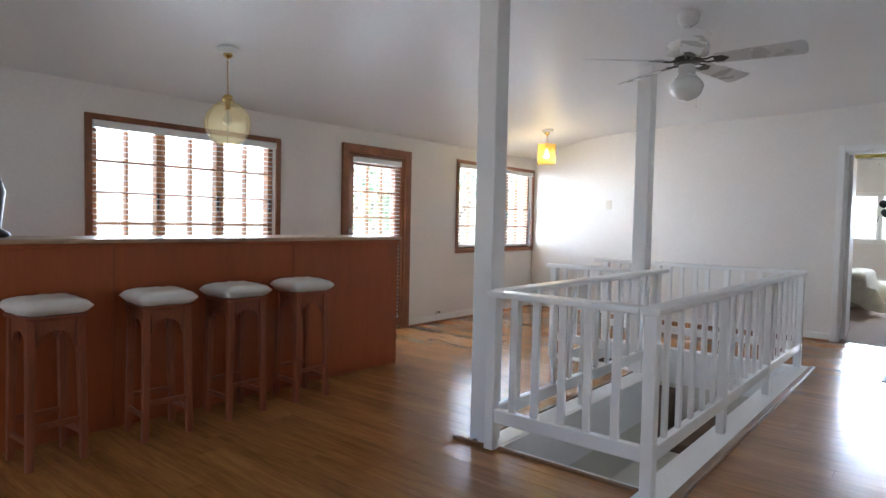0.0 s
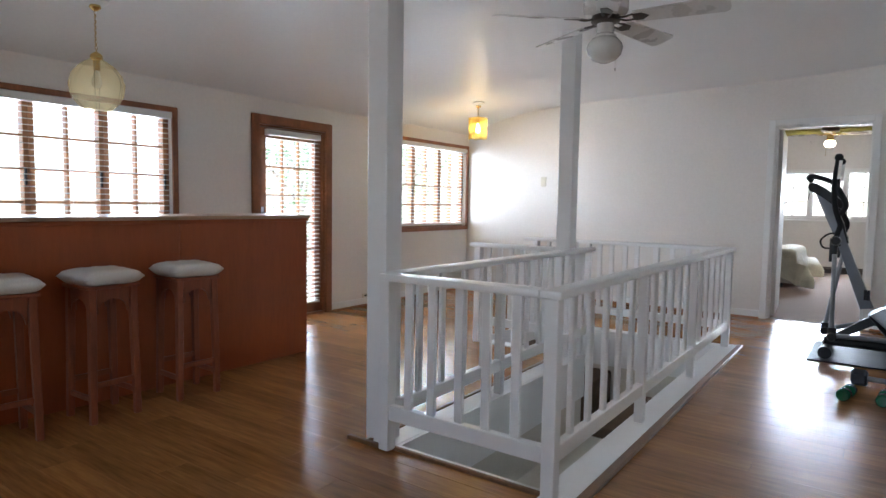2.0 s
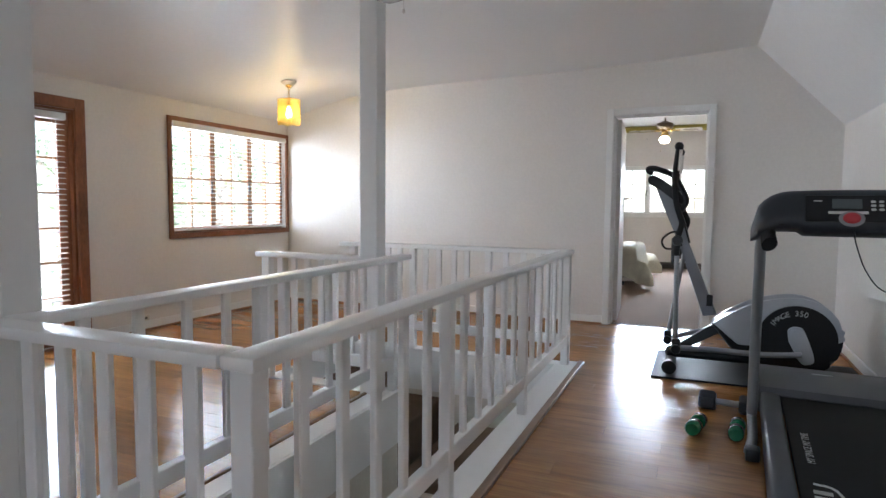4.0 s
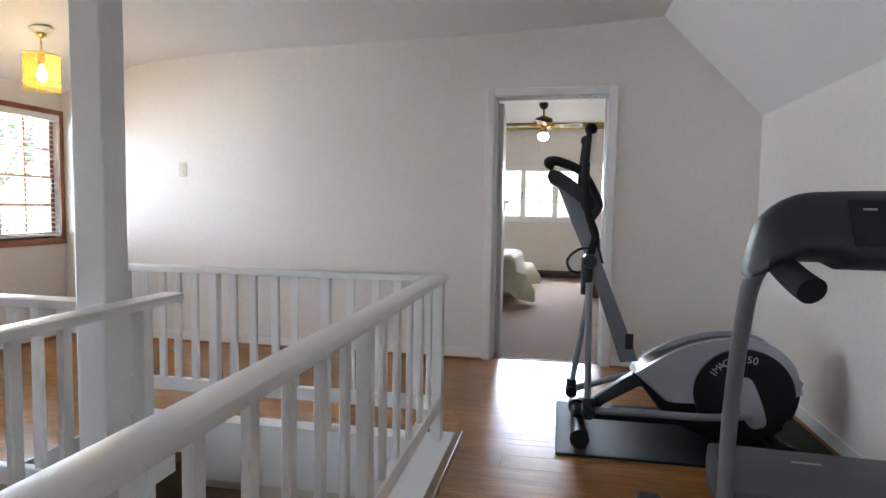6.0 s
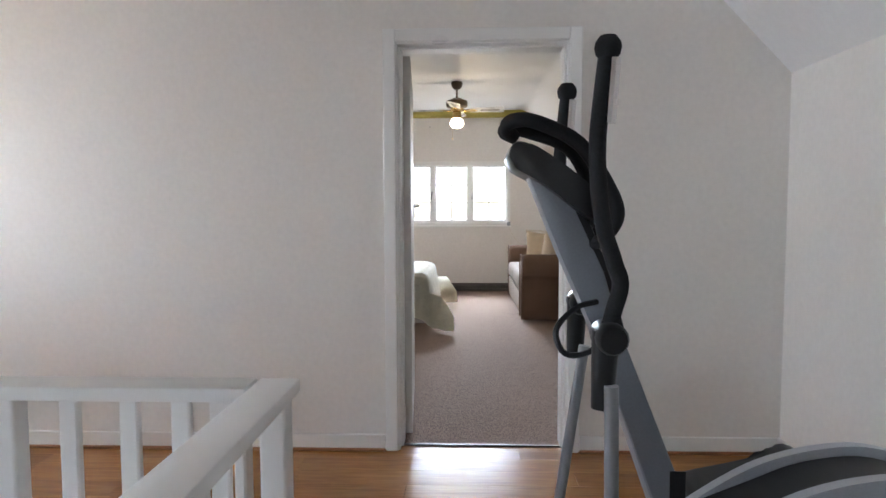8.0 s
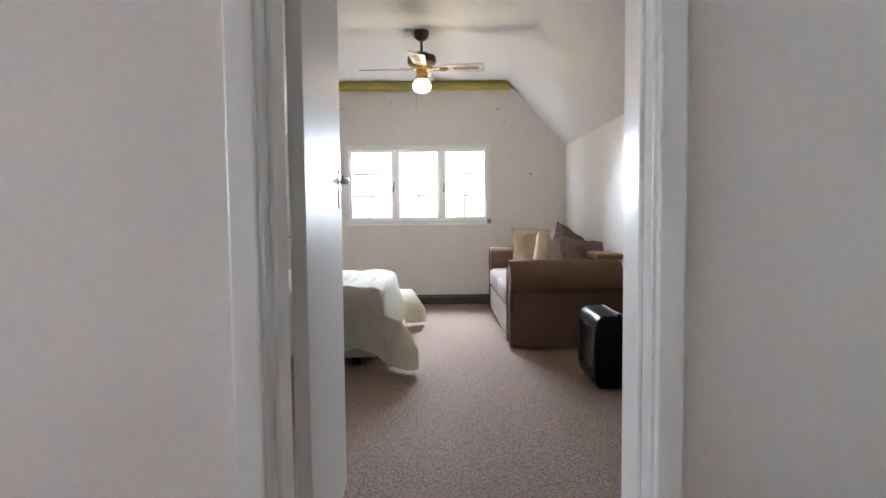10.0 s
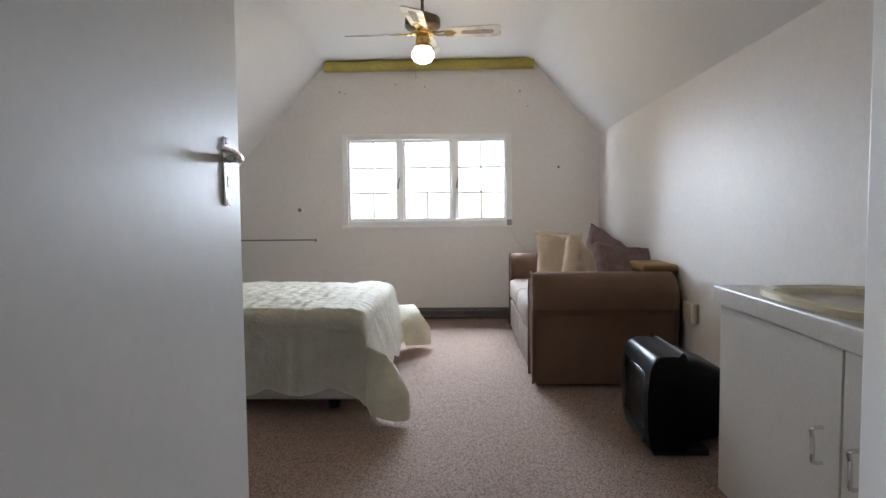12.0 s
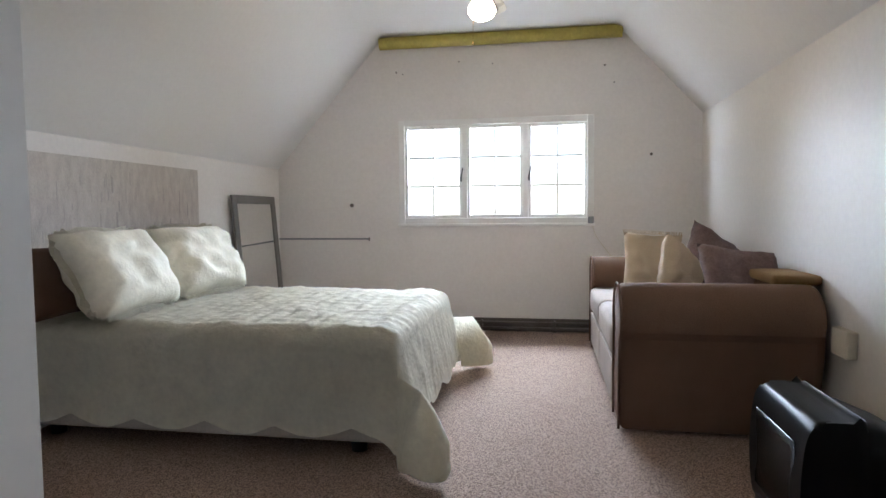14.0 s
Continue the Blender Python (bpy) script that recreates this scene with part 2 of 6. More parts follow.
def lathe(bm, profile, at=(0, 0, 0), seg=28, m=None):
    """Turns a profile of (radius, height) about the upright axis at that place."""
    rings = []
    for r, z in profile:
        if r < 1e-5:
            rings.append([bm.verts.new((at[0], at[1], at[2] + z))])
        else:
            rings.append([bm.verts.new((at[0] + r * math.cos(2 * math.pi * k / seg), at[1] + r * math.sin(2 * math.pi * k / seg), at[2] + z)) for k in range(seg)])
    for a, b in zip(rings, rings[1:]):
        for k in range(seg):
            q = (k + 1) % seg
            if len(a) == 1 and len(b) > 1:
                bm.faces.new((a[0], b[k], b[q]))
            elif len(b) == 1 and len(a) > 1:
                bm.faces.new((a[k], a[q], b[0]))
            elif len(a) > 1:
                bm.faces.new((a[k], a[q], b[q], b[k]))
    if m is not None:
        bmesh.ops.transform(bm, matrix=m, verts=[v for ring in rings for v in ring])
    return bm


def pillow_shape(bm, sx, sy, sz, n=14, m=None, puff=0.5, wrinkle=0.0, seed=0):
    """A stuffed cushion: pointed corners, a full middle."""
    grid = {}
    for side in (1, -1):
        for i in range(n + 1):
            for j in range(n + 1):
                u, v = 2 * i / n - 1, 2 * j / n - 1
                h = max(0.0, (1 - u ** 4) * (1 - v ** 4)) ** puff
                edge = i in (0, n) or j in (0, n)
                if edge and side == -1:
                    grid[side, i, j] = grid[1, i, j]
                    continue
                pinch = 1 - 0.07 * (1 - abs(u)) * abs(v) ** 2 - 0.07 * (1 - abs(v)) * abs(u) ** 2
                p = Vector((u * sx / 2 * pinch, v * sy / 2 * pinch, side * sz / 2 * h))
                if wrinkle:
                    p.z += wrinkle * noise.noise(Vector((u * 3 + seed, v * 3, side + seed))) * h
                grid[side, i, j] = bm.verts.new(m @ p if m is not None else p)
    for side in (1, -1):
        for i in range(n):
            for j in range(n):
                bm.faces.new((grid[side, i, j], grid[side, i + 1, j], grid[side, i + 1, j + 1], grid[side, i, j + 1]))
    return bm


def words(name, text, size, m, material, parent, depth=0.001):
    """Flat lettering at a pose."""
    cu = bpy.data.curves.new(name, "FONT")
    cu.body, cu.size, cu.extrude, cu.align_x, cu.align_y = text, size, depth, "CENTER", "CENTER"
    cu.materials.append(material)
    ob = new(name, cu)
    ob.parent = parent
    ob.matrix_basis = m
    return ob


def holed_wall(name, axis, face, thick, u0, u1, z0, z1, holes, material):
    """An upright wall across axis from face to face + thick, with rectangular holes (u0, u1, z0, z1) right through."""
    us = sorted({u0, u1, *[h[0] for h in holes], *[h[1] for h in holes]})
    zs = sorted({z0, z1, *[h[2] for h in holes], *[h[3] for h in holes]})
    put = (lambda d, u, z: (d, u, z)) if axis == "x" else (lambda d, u, z: (u, d, z))
    solid = lambda i, k: 0 <= i < len(us) - 1 and 0 <= k < len(zs) - 1 and not any(
        h[0] <= us[i] and us[i + 1] <= h[1] and h[2] <= zs[k] and zs[k + 1] <= h[3] for h in holes)
    bm = bmesh.new()
    cache = {}

    def v(d, u, z):
        key = (round(d, 5), round(u, 5), round(z, 5))
        if key not in cache:
            cache[key] = bm.verts.new(put(d, u, z))
        return cache[key]
    a, b = face, face + thick
    for i in range(len(us) - 1):
        for k in range(len(zs) - 1):
            if not solid(i, k):
                continue
            p, q, r, s = us[i], us[i + 1], zs[k], zs[k + 1]
            for d in (a, b):
                bm.faces.new((v(d, p, r), v(d, q, r), v(d, q, s), v(d, p, s)))
            for (di, dk), (e, f) in {(-1, 0): ((p, r), (p, s)), (1, 0): ((q, r), (q, s)), (0, -1): ((p, r), (q, r)), (0, 1): ((p, s), (q, s))}.items():
                if not solid(i + di, k + dk):
                    bm.faces.new((v(a, *e), v(b, *e), v(b, *f), v(a, *f)))
    return part(name, bm, material)


def roof_sheet(name, profile, y0, y1, thick, material, smooth=False):
    """A ceiling whose section across the room is profile, (x, z) from one wall to the other."""
    bm = bmesh.new()
    rows = [[bm.verts.new((x, y, z + d)) for x, z in profile] for y, d in ((y0, 0), (y1, 0), (y1, thick), (y0, thick))]
    for a, b in zip(rows, rows[1:] + rows[:1]):
        for k in range(len(profile) - 1):
            f = bm.faces.new((a[k], a[k + 1], b[k + 1], b[k]))
    bm.faces.new([r[0] for r in rows])
    bm.faces.new([r[-1] for r in rows])
    return part(name, bm, material, smooth="edges" if smooth else False)

# ---- structure ----
XL, XR, YB, YP, YP2, YF = -4.88, 0.86, -3.2, 7.92, 8.12, 13.985   # walls: street side, eaves side, back, partition, its far face, end
XB = -2.97                                                        # bedroom's low wall
W1_HOLE, DOOR_HOLE, W2_HOLE = (1.925, 3.48, 0.855, 1.885), (4.325, 5.19, 0.0, 1.905), (6.145, 7.875, 0.86, 1.94)
# opening of the assumed south window, cut to let the fill light in
SW_HOLE = (-3.3, -0.5, 0.84, 2.05)
structure(holed_wall("wall_west", "x", XL, -0.24, YB - 0.2, YP2, -2.8, 2.9, [W1_HOLE, DOOR_HOLE, W2_HOLE], M_WALL),
          "cream painted plaster wall with two windows and a glazed door", "wall")
structure(holed_wall("wall_partition", "y", YP, YP2 - YP, XL, XR + 0.2, -2.8, 2.9, [(-1.065, -0.175, -0.02, 2.055)], M_WALL),
          "cream painted partition wall with a doorway into the bedroom", "wall")
structure(holed_wall("wall_east", "x", XR, 0.2, YB - 0.2, YF + 0.2, -2.8, 2.3, [], M_WALL), "cream painted low wall under the sloping ceiling", "wall")
structure(holed_wall("wall_south", "y", YB, -0.2, XL, XR, -2.8, 2.9, [SW_HOLE], M_WALL), "cream painted wall, unseen, with an added window opening", "wall")
BW = (-1.787, -0.036, 0.975, 1.922)
structure(holed_wall("wall_bedroom_end", "y", YF, 0.22, XB - 0.2, XR, -0.3, 2.9, [BW], M_BEDWALL), "off-white gable wall with a casement window and old screw holes", "wall")
structure(holed_wall("wall_bedroom_low", "x", XB, -0.2, YP2, YF, -0.3, 2.2, [], M_BEDWALL), "off-white low wall behind the bed", "wall")

structure(roof_sheet("ceiling_lounge", [(XL - 0.1, 2.10), (XL, 2.14), (-4.62, 2.235), (-4.3, 2.325), (-4.0, 2.385), (-3.5, 2.43), (-2.9, 2.46), (-2.2, 2.475),
                                        (-1.4, 2.495), (-0.6, 2.53), (0.17, 2.59), (XR - 0.02, 1.89), (XR + 0.12, 1.745)], YB, YP, 0.12, M_CEIL, True),
          "off-white plastered ceiling, curved at one side and sloping at the other", "ceiling")
structure(roof_sheet("ceiling_bedroom", [(XB - 0.12, 1.37), (XB, 1.505), (-1.98, 2.615), (-1.89, 2.655), (0.12, 2.655), (0.22, 2.60), (XR - 0.02, 1.925), (XR + 0.12, 1.78)],
                     YP2, YF, 0.12, M_CEIL, True), "white ceiling with two sloping sides", "ceiling")
structure(part("roof_cover", boxed((XL - 0.3, YB - 0.3, 2.92), (XR + 0.3, YF + 0.3, 3.0)), M_CEIL), "plain roof above the ceilings", "roof")

# stairwell: a long well beside the pillars and a short arm in which the top steps come up
WX0, WX1, WY0, WY1, AX0, AY0 = -1.95, -1.17, 2.86, 6.17, -2.90, 5.13
bm = bmesh.new()
for a, b in (((XL, YB, -0.16), (XR, WY0, -0.012)), ((XL, WY0, -0.16), (WX0, AY0, -0.012)), ((XL, AY0, -0.16), (AX0, WY1, -0.012)),
             ((XL, WY1, -0.16), (XR, YP, -0.012)), ((WX1, WY0, -0.16), (XR, WY1, -0.012))):
    box(bm, a, b)
floor = structure(part("floor_lounge", bm, M_GAP), "warm oak laminate plank floor, glossy and worn", "floor")
structure(part("floor_bedroom", boxed((XB, YP + 0.06, -0.3), (XR, YF, 0.003)), M_CARPET), "mottled brown loop-pile carpet", "carpet")
structure(part("floor_below", boxed((XL, YB, -2.8), (XR, YP, -2.65)), M_STAIR), "dark carpet at the foot of the stairs", "floor")

bm = bmesh.new()
for a, b in (((WX0 - 0.1, WY0 - 0.1, -2.65), (WX0, AY0 - 0.1, -0.165)), ((WX1, WY0 - 0.1, -2.65), (WX1 + 0.1, WY1, -0.165)),
             ((WX0, WY0 - 0.1, -2.65), (WX1, WY0, -0.165)), ((AX0, WY1, -2.65), (WX1 + 0.1, WY1 + 0.1, -0.165)),
             ((AX0, AY0 - 0.1, -2.65), (WX0, AY0, -0.165)), ((AX0 - 0.1, AY0, -2.65), (AX0, WY1, -0.165))):
    box(bm, a, b)
structure(part("wall_stairwell", bm, M_WELL), "cream plastered walls of the stairwell", "wall")

# white fascia lining the well's rim
bm = bmesh.new()
for a, b in (((WX0, WY0, -0.32), (WX0 + 0.016, AY0, 0.009)), ((WX1 - 0.016, WY0, -0.32), (WX1, WY1, 0.009)), ((WX0 + 0.016, WY0, -0.32), (WX1 - 0.016, WY0 + 0.016, 0.009)),
             ((AX0, WY1 - 0.016, -0.32), (WX1 - 0.016, WY1, 0.009)), ((AX0, AY0, -0.32), (WX0 + 0.016, AY0 + 0.016, 0.009)), ((AX0, AY0 + 0.016, -0.178), (AX0 + 0.016, WY1 - 0.016, 0.006))):
    box(bm, a, b)
structure(part("well_fascia", bm, M_WHITE), "white painted fascia board round the rim of the stairwell", "trim")

# white edge boards round the well and the brown floor trim outside them
edge = structure(new("well_edge_trim"), "white painted boards edging the stairwell with brown floor trim", "trim")
for a, b in (((WX1, WY0 - 0.13, -0.17), (WX1 + 0.13, WY1 + 0.12, 0.012)), ((WX0 - 0.13, WY0 - 0.03, -0.17), (WX0 - 0.0, AY0, 0.012)),
             ((AX0 - 0.02, WY1, -0.17), (WX1, WY1 + 0.10, 0.010)), ((AX0, AY0 - 0.10, -0.17), (WX0 - 0.12, AY0, 0.010))):
    part("edge_board", boxed(a, b, 0.003), M_WHITE, edge)
for a, b in (((WX1 + 0.13, WY0 - 0.15, -0.01), (WX1 + 0.172, WY1 + 0.14, 0.018)), ((WX0 - 0.27, WY0 - 0.062, -0.01), (WX0 - 0.002, WY0 - 0.038, 0.02)), ((WX0, WY0 - 0.034, -0.01), (WX1, WY0 - 0.010, 0.016)),
             ((WX0 - 0.155, WY0 - 0.036, -0.01), (WX0 - 0.13, AY0 - 0.13, 0.02))):
    part("floor_trim", boxed(a, b, 0.006, 2), M_TRIMWOOD, edge, "dark brown wooden edging strip")

part("plank", boxed((WX0 - 0.12, WY0 - 0.125, -0.16), (WX1, WY0 - 0.032, 0.0), 0.002), M_PLANK, edge)
part("plank", boxed((WX0, WY0 - 0.031, -0.16), (WX1, WY0, 0.0), 0.002), M_PLANK, edge)
# stairs: three risers along the arm, a landing in the corner, then down along the well
stairs = thing("staircase", (0, 0, 0), "carpeted staircase turning down into the stairwell", "staircase")
RISE, GO = 0.18, 0.255
for k in range(2):
    x0 = AX0 + 0.02 + k * 0.40
    part("step", boxed((x0 - 0.02, AY0 + 0.002, -RISE * (k + 2) - 0.3), (x0 + 0.40, WY1 - 0.002, -RISE * (k + 1)), 0.015, 2), M_STAIR, stairs)
part("landing", boxed((WX0 + 0.002, AY0 + 0.002, -RISE * 4 - 0.4), (WX1 - 0.002, WY1 - 0.002, -RISE * 3), 0.015, 2), M_STAIR, stairs)
for k in range(8):
    y1 = AY0 - k * GO
    part("step", boxed((WX0 + 0.25, y1 - GO - 0.02, -RISE * (k + 5) - 0.25), (WX1 - 0.002, y1, -RISE * (k + 4)), 0.015, 2), M_STAIR, stairs)
part("stringer", boxed((WX0 + 0.002, WY0 + 0.2, -2.6), (WX0 + 0.25, AY0, -0.62)), M_WELL, stairs, "cream plastered stair wall")


# ---- windows and doors ----
def blind(name, parent, x, y0, y1, top, bottom, pitch=0.042, wide=0.046):
    """A venetian blind with its slats open, hung inside a window."""
    part("headrail", boxed((x - 0.03, y0, top - 0.055), (x + 0.035, y1, top), 0.004), M_SLAT, parent, "white blind headrail")
    n = int((top - 0.07 - bottom) / pitch)
    first = None
    for k in range(n):
        z = top - 0.085 - k * pitch
        if first is None:
            bm = bmesh.new()
            prism(bm, [(-wide / 2, -0.003), (0, 0.0015), (wide / 2, -0.003), (wide / 2, -0.0045), (0, 0.0), (-wide / 2, -0.0045)], y0 + 0.006, y1 - 0.006)
            s = part("slat", bm, M_SLAT, parent)
            first = s.data
        else:
            s = new("slat", first)
            s.parent = parent
        s.matrix_basis = pose(x, 0, z, 0, 4, 0)
    part("bottom_rail", boxed((x - 0.024, y0 + 0.004, bottom), (x + 0.024, y1 - 0.004, bottom + 0.02), 0.004), M_SLAT, parent)
    bm = bmesh.new()
    for f in (0.12, 0.5, 0.88):
        y = y0 + f * (y1 - y0)
        for dx in (-0.024, 0.024):
            tube(bm, [(x + dx, y, top - 0.05), (x + dx, y, bottom + 0.01)], 0.0011, 5)
    part("cord", bm, M_SLAT, parent)


def wood_window(name, label, hole, sashes, cols, rows):
    """Wooden casements with glazing bars in the street wall, and a blind inside."""
    y0, y1, z0, z1 = hole
    w = structure(new(name), label, "window")
    fx0, fx1 = XL - 0.12, XL - 0.05
    bm = bmesh.new()
    t = 0.022
    for a, b in (((fx0, y0, z0), (fx1, y0 + t, z1)), ((fx0, y1 - t, z0), (fx1, y1, z1)), ((fx0, y0 + t, z0), (fx1, y1 - t, z0 + t)), ((fx0, y0 + t, z1 - t), (fx1, y1 - t, z1))):
        box(bm, a, b, 0.003)
    part("window_frame", bm, M_FRAME, w)
    bm = bmesh.new()
    o = 0.042
    for a, b in (((XL + 0.001, y0 - o, z0 - o), (XL + 0.022, y0 + 0.006, z1 + o)), ((XL + 0.001, y1 - 0.006, z0 - o), (XL + 0.022, y1 + min(o, YP - y1 - 0.004), z1 + o)),
                 ((XL + 0.001, y0 + 0.006, z0 - o), (XL + 0.022, y1 - 0.006, z0)), ((XL + 0.001, y0 + 0.006, z1), (XL + 0.022, y1 - 0.006, z1 + o))):
        box(bm, a, b, 0.004, 2)
    part("architrave", bm, M_FRAME, w, "reddish-brown varnished wooden surround")
    part("reveal_lining", boxed((XL - 0.05, y0, z0 - 0.001), (XL + 0.02, y1, z0 + 0.012)), M_FRAME, w)
    iy0, iy1, iz0, iz1 = y0 + t, y1 - t, z0 + t, z1 - t
    sw = (iy1 - iy0) / sashes
    for s in range(sashes):
        a0, a1 = iy0 + s * sw, iy0 + (s + 1) * sw
        sash = boxed((fx0 + 0.01, a0 + 0.001, iz0), (fx1 + 0.012, a0 + 0.036, iz1), 0.003)
        box(sash, (fx0 + 0.01, a1 - 0.036, iz0), (fx1 + 0.012, a1 - 0.001, iz1), 0.003)
        box(sash, (fx0 + 0.01, a0 + 0.036, iz0), (fx1 + 0.01, a1 - 0.036, iz0 + 0.036), 0.003)
        box(sash, (fx0 + 0.01, a0 + 0.036, iz1 - 0.036), (fx1 + 0.01, a1 - 0.036, iz1), 0.003)
        so = part("casement", sash, M_CASEMENT, w, "golden-brown varnished casement")
        gy0, gy1, gz0, gz1 = a0 + 0.036, a1 - 0.036, iz0 + 0.036, iz1 - 0.036
        bm = bmesh.new()
        for c in range(1, cols):
            y = gy0 + (gy1 - gy0) * c / cols
            box(bm, (fx0 + 0.02, y - 0.009, gz0), (fx1, y + 0.009, gz1))
        for r in range(1, rows):
            z = gz0 + (gz1 - gz0) * r / rows
            for c in range(cols):
                ya, yb = gy0 + (gy1 - gy0) * c / cols, gy0 + (gy1 - gy0) * (c + 1) / cols
                box(bm, (fx0 + 0.02, ya + 0.009 * (c > 0), z - 0.009), (fx1, yb - 0.009 * (c < cols - 1), z + 0.009))
        part("glazing_bar", bm, M_CASEMENT, so)
        for c in range(cols):
            for r in range(rows):
                ya, yb = gy0 + (gy1 - gy0) * c / cols, gy0 + (gy1 - gy0) * (c + 1) / cols
                za, zb = gz0 + (gz1 - gz0) * r / rows, gz0 + (gz1 - gz0) * (r + 1) / rows
                p = part("pane", boxed((fx0 + 0.035, ya, za), (fx0 + 0.039, yb, zb)), M_GLASS, so)
                p.visible_shadow = False
        part("stay", boxed((fx1 + 0.012, a1 - 0.036, iz0 + 0.38), (fx1 + 0.03, a1 - 0.02, iz0 + 0.50), 0.004), M_BLACK, so, "small black window catch")
    return w


w1 = wood_window("window_1", "wide three-casement wooden window with small panes and an open white blind", W1_HOLE, 3, 2, 4)
blind("venetian_blind", w1, XL - 0.005, W1_HOLE[0] + 0.012, W1_HOLE[1] - 0.012, W1_HOLE[3] - 0.003, W1_HOLE[2] + 0.03)
w2 = wood_window("window_2", "three-casement wooden window with small panes beside the corner, blind open", W2_HOLE, 3, 2, 4)
blind("venetian_blind", w2, XL - 0.005, W2_HOLE[0] + 0.012, W2_HOLE[1] - 0.012, W2_HOLE[3] - 0.003, W2_HOLE[2] + 0.03)

# glazed garden door
y0, y1, z0, z1 = DOOR_HOLE
gd = structure(new("door_1"), "reddish-brown wooden door glazed with small panes, closed, blind lowered", "door")
bm = bmesh.new()
for a, b in (((XL + 0.001, y0 - 0.072, 0), (XL + 0.03, y0 + 0.012, z1 + 0.078)), ((XL + 0.001, y1 - 0.012, 0), (XL + 0.03, y1 + 0.072, z1 + 0.078)), ((XL + 0.001, y0 + 0.012, z1 - 0.012), (XL + 0.03, y1 - 0.012, z1 + 0.078))):
    box(bm, a, b, 0.006, 2)
part("door_frame", bm, M_FRAME, gd)
bm = bmesh.new()
for a, b in (((XL - 0.2, y0, 0), (XL + 0.001, y0 + 0.03, z1)), ((XL - 0.2, y1 - 0.03, 0), (XL + 0.001, y1, z1)), ((XL - 0.2, y0 + 0.03, z1 - 0.03), (XL + 0.001, y1 - 0.03, z1)), ((XL - 0.2, y0 + 0.03, 0.0), (XL, y1 - 0.03, 0.02))):
    box(bm, a, b)
part("door_lining", bm, M_FRAME, gd)
lx0, lx1 = XL - 0.075, XL - 0.032
bm = bmesh.new()
gy0, gy1, gz0, gz1 = y0 + 0.13, y1 - 0.13, 0.14, z1 - 0.13
for a, b in (((lx0, y0 + 0.031, 0.022), (lx1, gy0, z1 - 0.032)), ((lx0, gy1, 0.022), (lx1, y1 - 0.031, z1 - 0.032)), ((lx0, gy0, 0.022), (lx1, gy1, gz0)), ((lx0, gy0, gz1), (lx1, gy1, z1 - 0.032))):
    box(bm, a, b, 0.003)
leaf = part("door_leaf", bm, M_FRAME, gd)
bm = bmesh.new()
for c in (1, 2):
    y = gy0 + (gy1 - gy0) * c / 3
    box(bm, (lx0 + 0.006, y - 0.01, gz0), (lx1 - 0.004, y + 0.01, gz1))
for r in range(1, 6):
    z = gz0 + (gz1 - gz0) * r / 6
    for c in range(3):
        ya, yb = gy0 + (gy1 - gy0) * c / 3, gy0 + (gy1 - gy0) * (c + 1) / 3
        box(bm, (lx0 + 0.006, ya + 0.01 * (c > 0), z - 0.01), (lx1 - 0.004, yb - 0.01 * (c < 2), z + 0.01))
part("glazing_bar", bm, M_CASEMENT, leaf)
for c in range(3):
    for r in range(6):
        ya, yb = gy0 + (gy1 - gy0) * c / 3, gy0 + (gy1 - gy0) * (c + 1) / 3
        za, zb = gz0 + (gz1 - gz0) * r / 6, gz0 + (gz1 - gz0) * (r + 1) / 6
        p = part("pane", boxed((lx0 + 0.02, ya, za), (lx0 + 0.024, yb, zb)), M_GLASS, leaf)
        p.visible_shadow = False
bm = boxed((lx1, y0 + 0.06, 0.93), (lx1 + 0.006, y0 + 0.095, 1.12), 0.002)
tube(bm, smooth_path([(lx1, y0 + 0.078, 1.06), (lx1 + 0.045, y0 + 0.078, 1.06), (lx1 + 0.05, y0 + 0.12, 1.06), (lx1 + 0.048, y0 + 0.17, 1.055)]), 0.008)
part("door_handle", bm, M_CHROME, leaf, "chrome lever handle", smooth="edges")
bdoor = new("door_blind")
tagged(bdoor, "white venetian blind with open slats hung on the glazed door", "blind")
blind("door_blind", bdoor, lx1 + 0.04, y0 + 0.10, y1 - 0.10, z1 - 0.05, 0.13)

# bedroom doorway: lining, architrave and the open leaf
fr = structure(new("door_2"), "white painted door frame with a flush door standing open into the bedroom", "door")
dx0, dx1, dz = -1.035, -0.205, 2.03
bm = bmesh.new()
for a, b in (((-1.065, YP - 0.002, 0), (dx0, YP2 + 0.002, dz + 0.025)), ((dx1, YP - 0.002, 0), (-0.175, YP2 + 0.002, dz + 0.025)), ((dx0, YP - 0.002, dz), (dx1, YP2 + 0.002, dz + 0.025))):
    box(bm, a, b, 0.002)
for a, b in (((dx0, YP + 0.05, 0), (dx0 + 0.012, YP2 - 0.045, dz)), ((dx1 - 0.012, YP + 0.05, 0), (dx1, YP2 - 0.045, dz)), ((dx0 + 0.012, YP + 0.05, dz - 0.012), (dx1 - 0.012, YP2 - 0.045, dz))):
    box(bm, a, b, 0.002)
part("door_lining", bm, M_WHITE, fr)
for ys in ((YP - 0.020, YP - 0.001), (YP2 + 0.001, YP2 + 0.018)):
    bm = bmesh.new()
    for a, b in (((-1.106, ys[0], 0), (dx0 - 0.008, ys[1], 2.10)), ((dx1 + 0.008, ys[0], 0), (-0.136, ys[1], 2.10)), ((dx0 - 0.008, ys[0], dz + 0.008), (dx1 + 0.008, ys[1], 2.10))):
        box(bm, a, b, 0.006, 2)
    part("architrave", bm, M_WHITE, fr)
leaf = part("door_leaf", boxed((0, -0.04, 0.008), (0.985, 0, dz - 0.006), 0.002), M_DOOR, fr, "pale cream painted flush door")
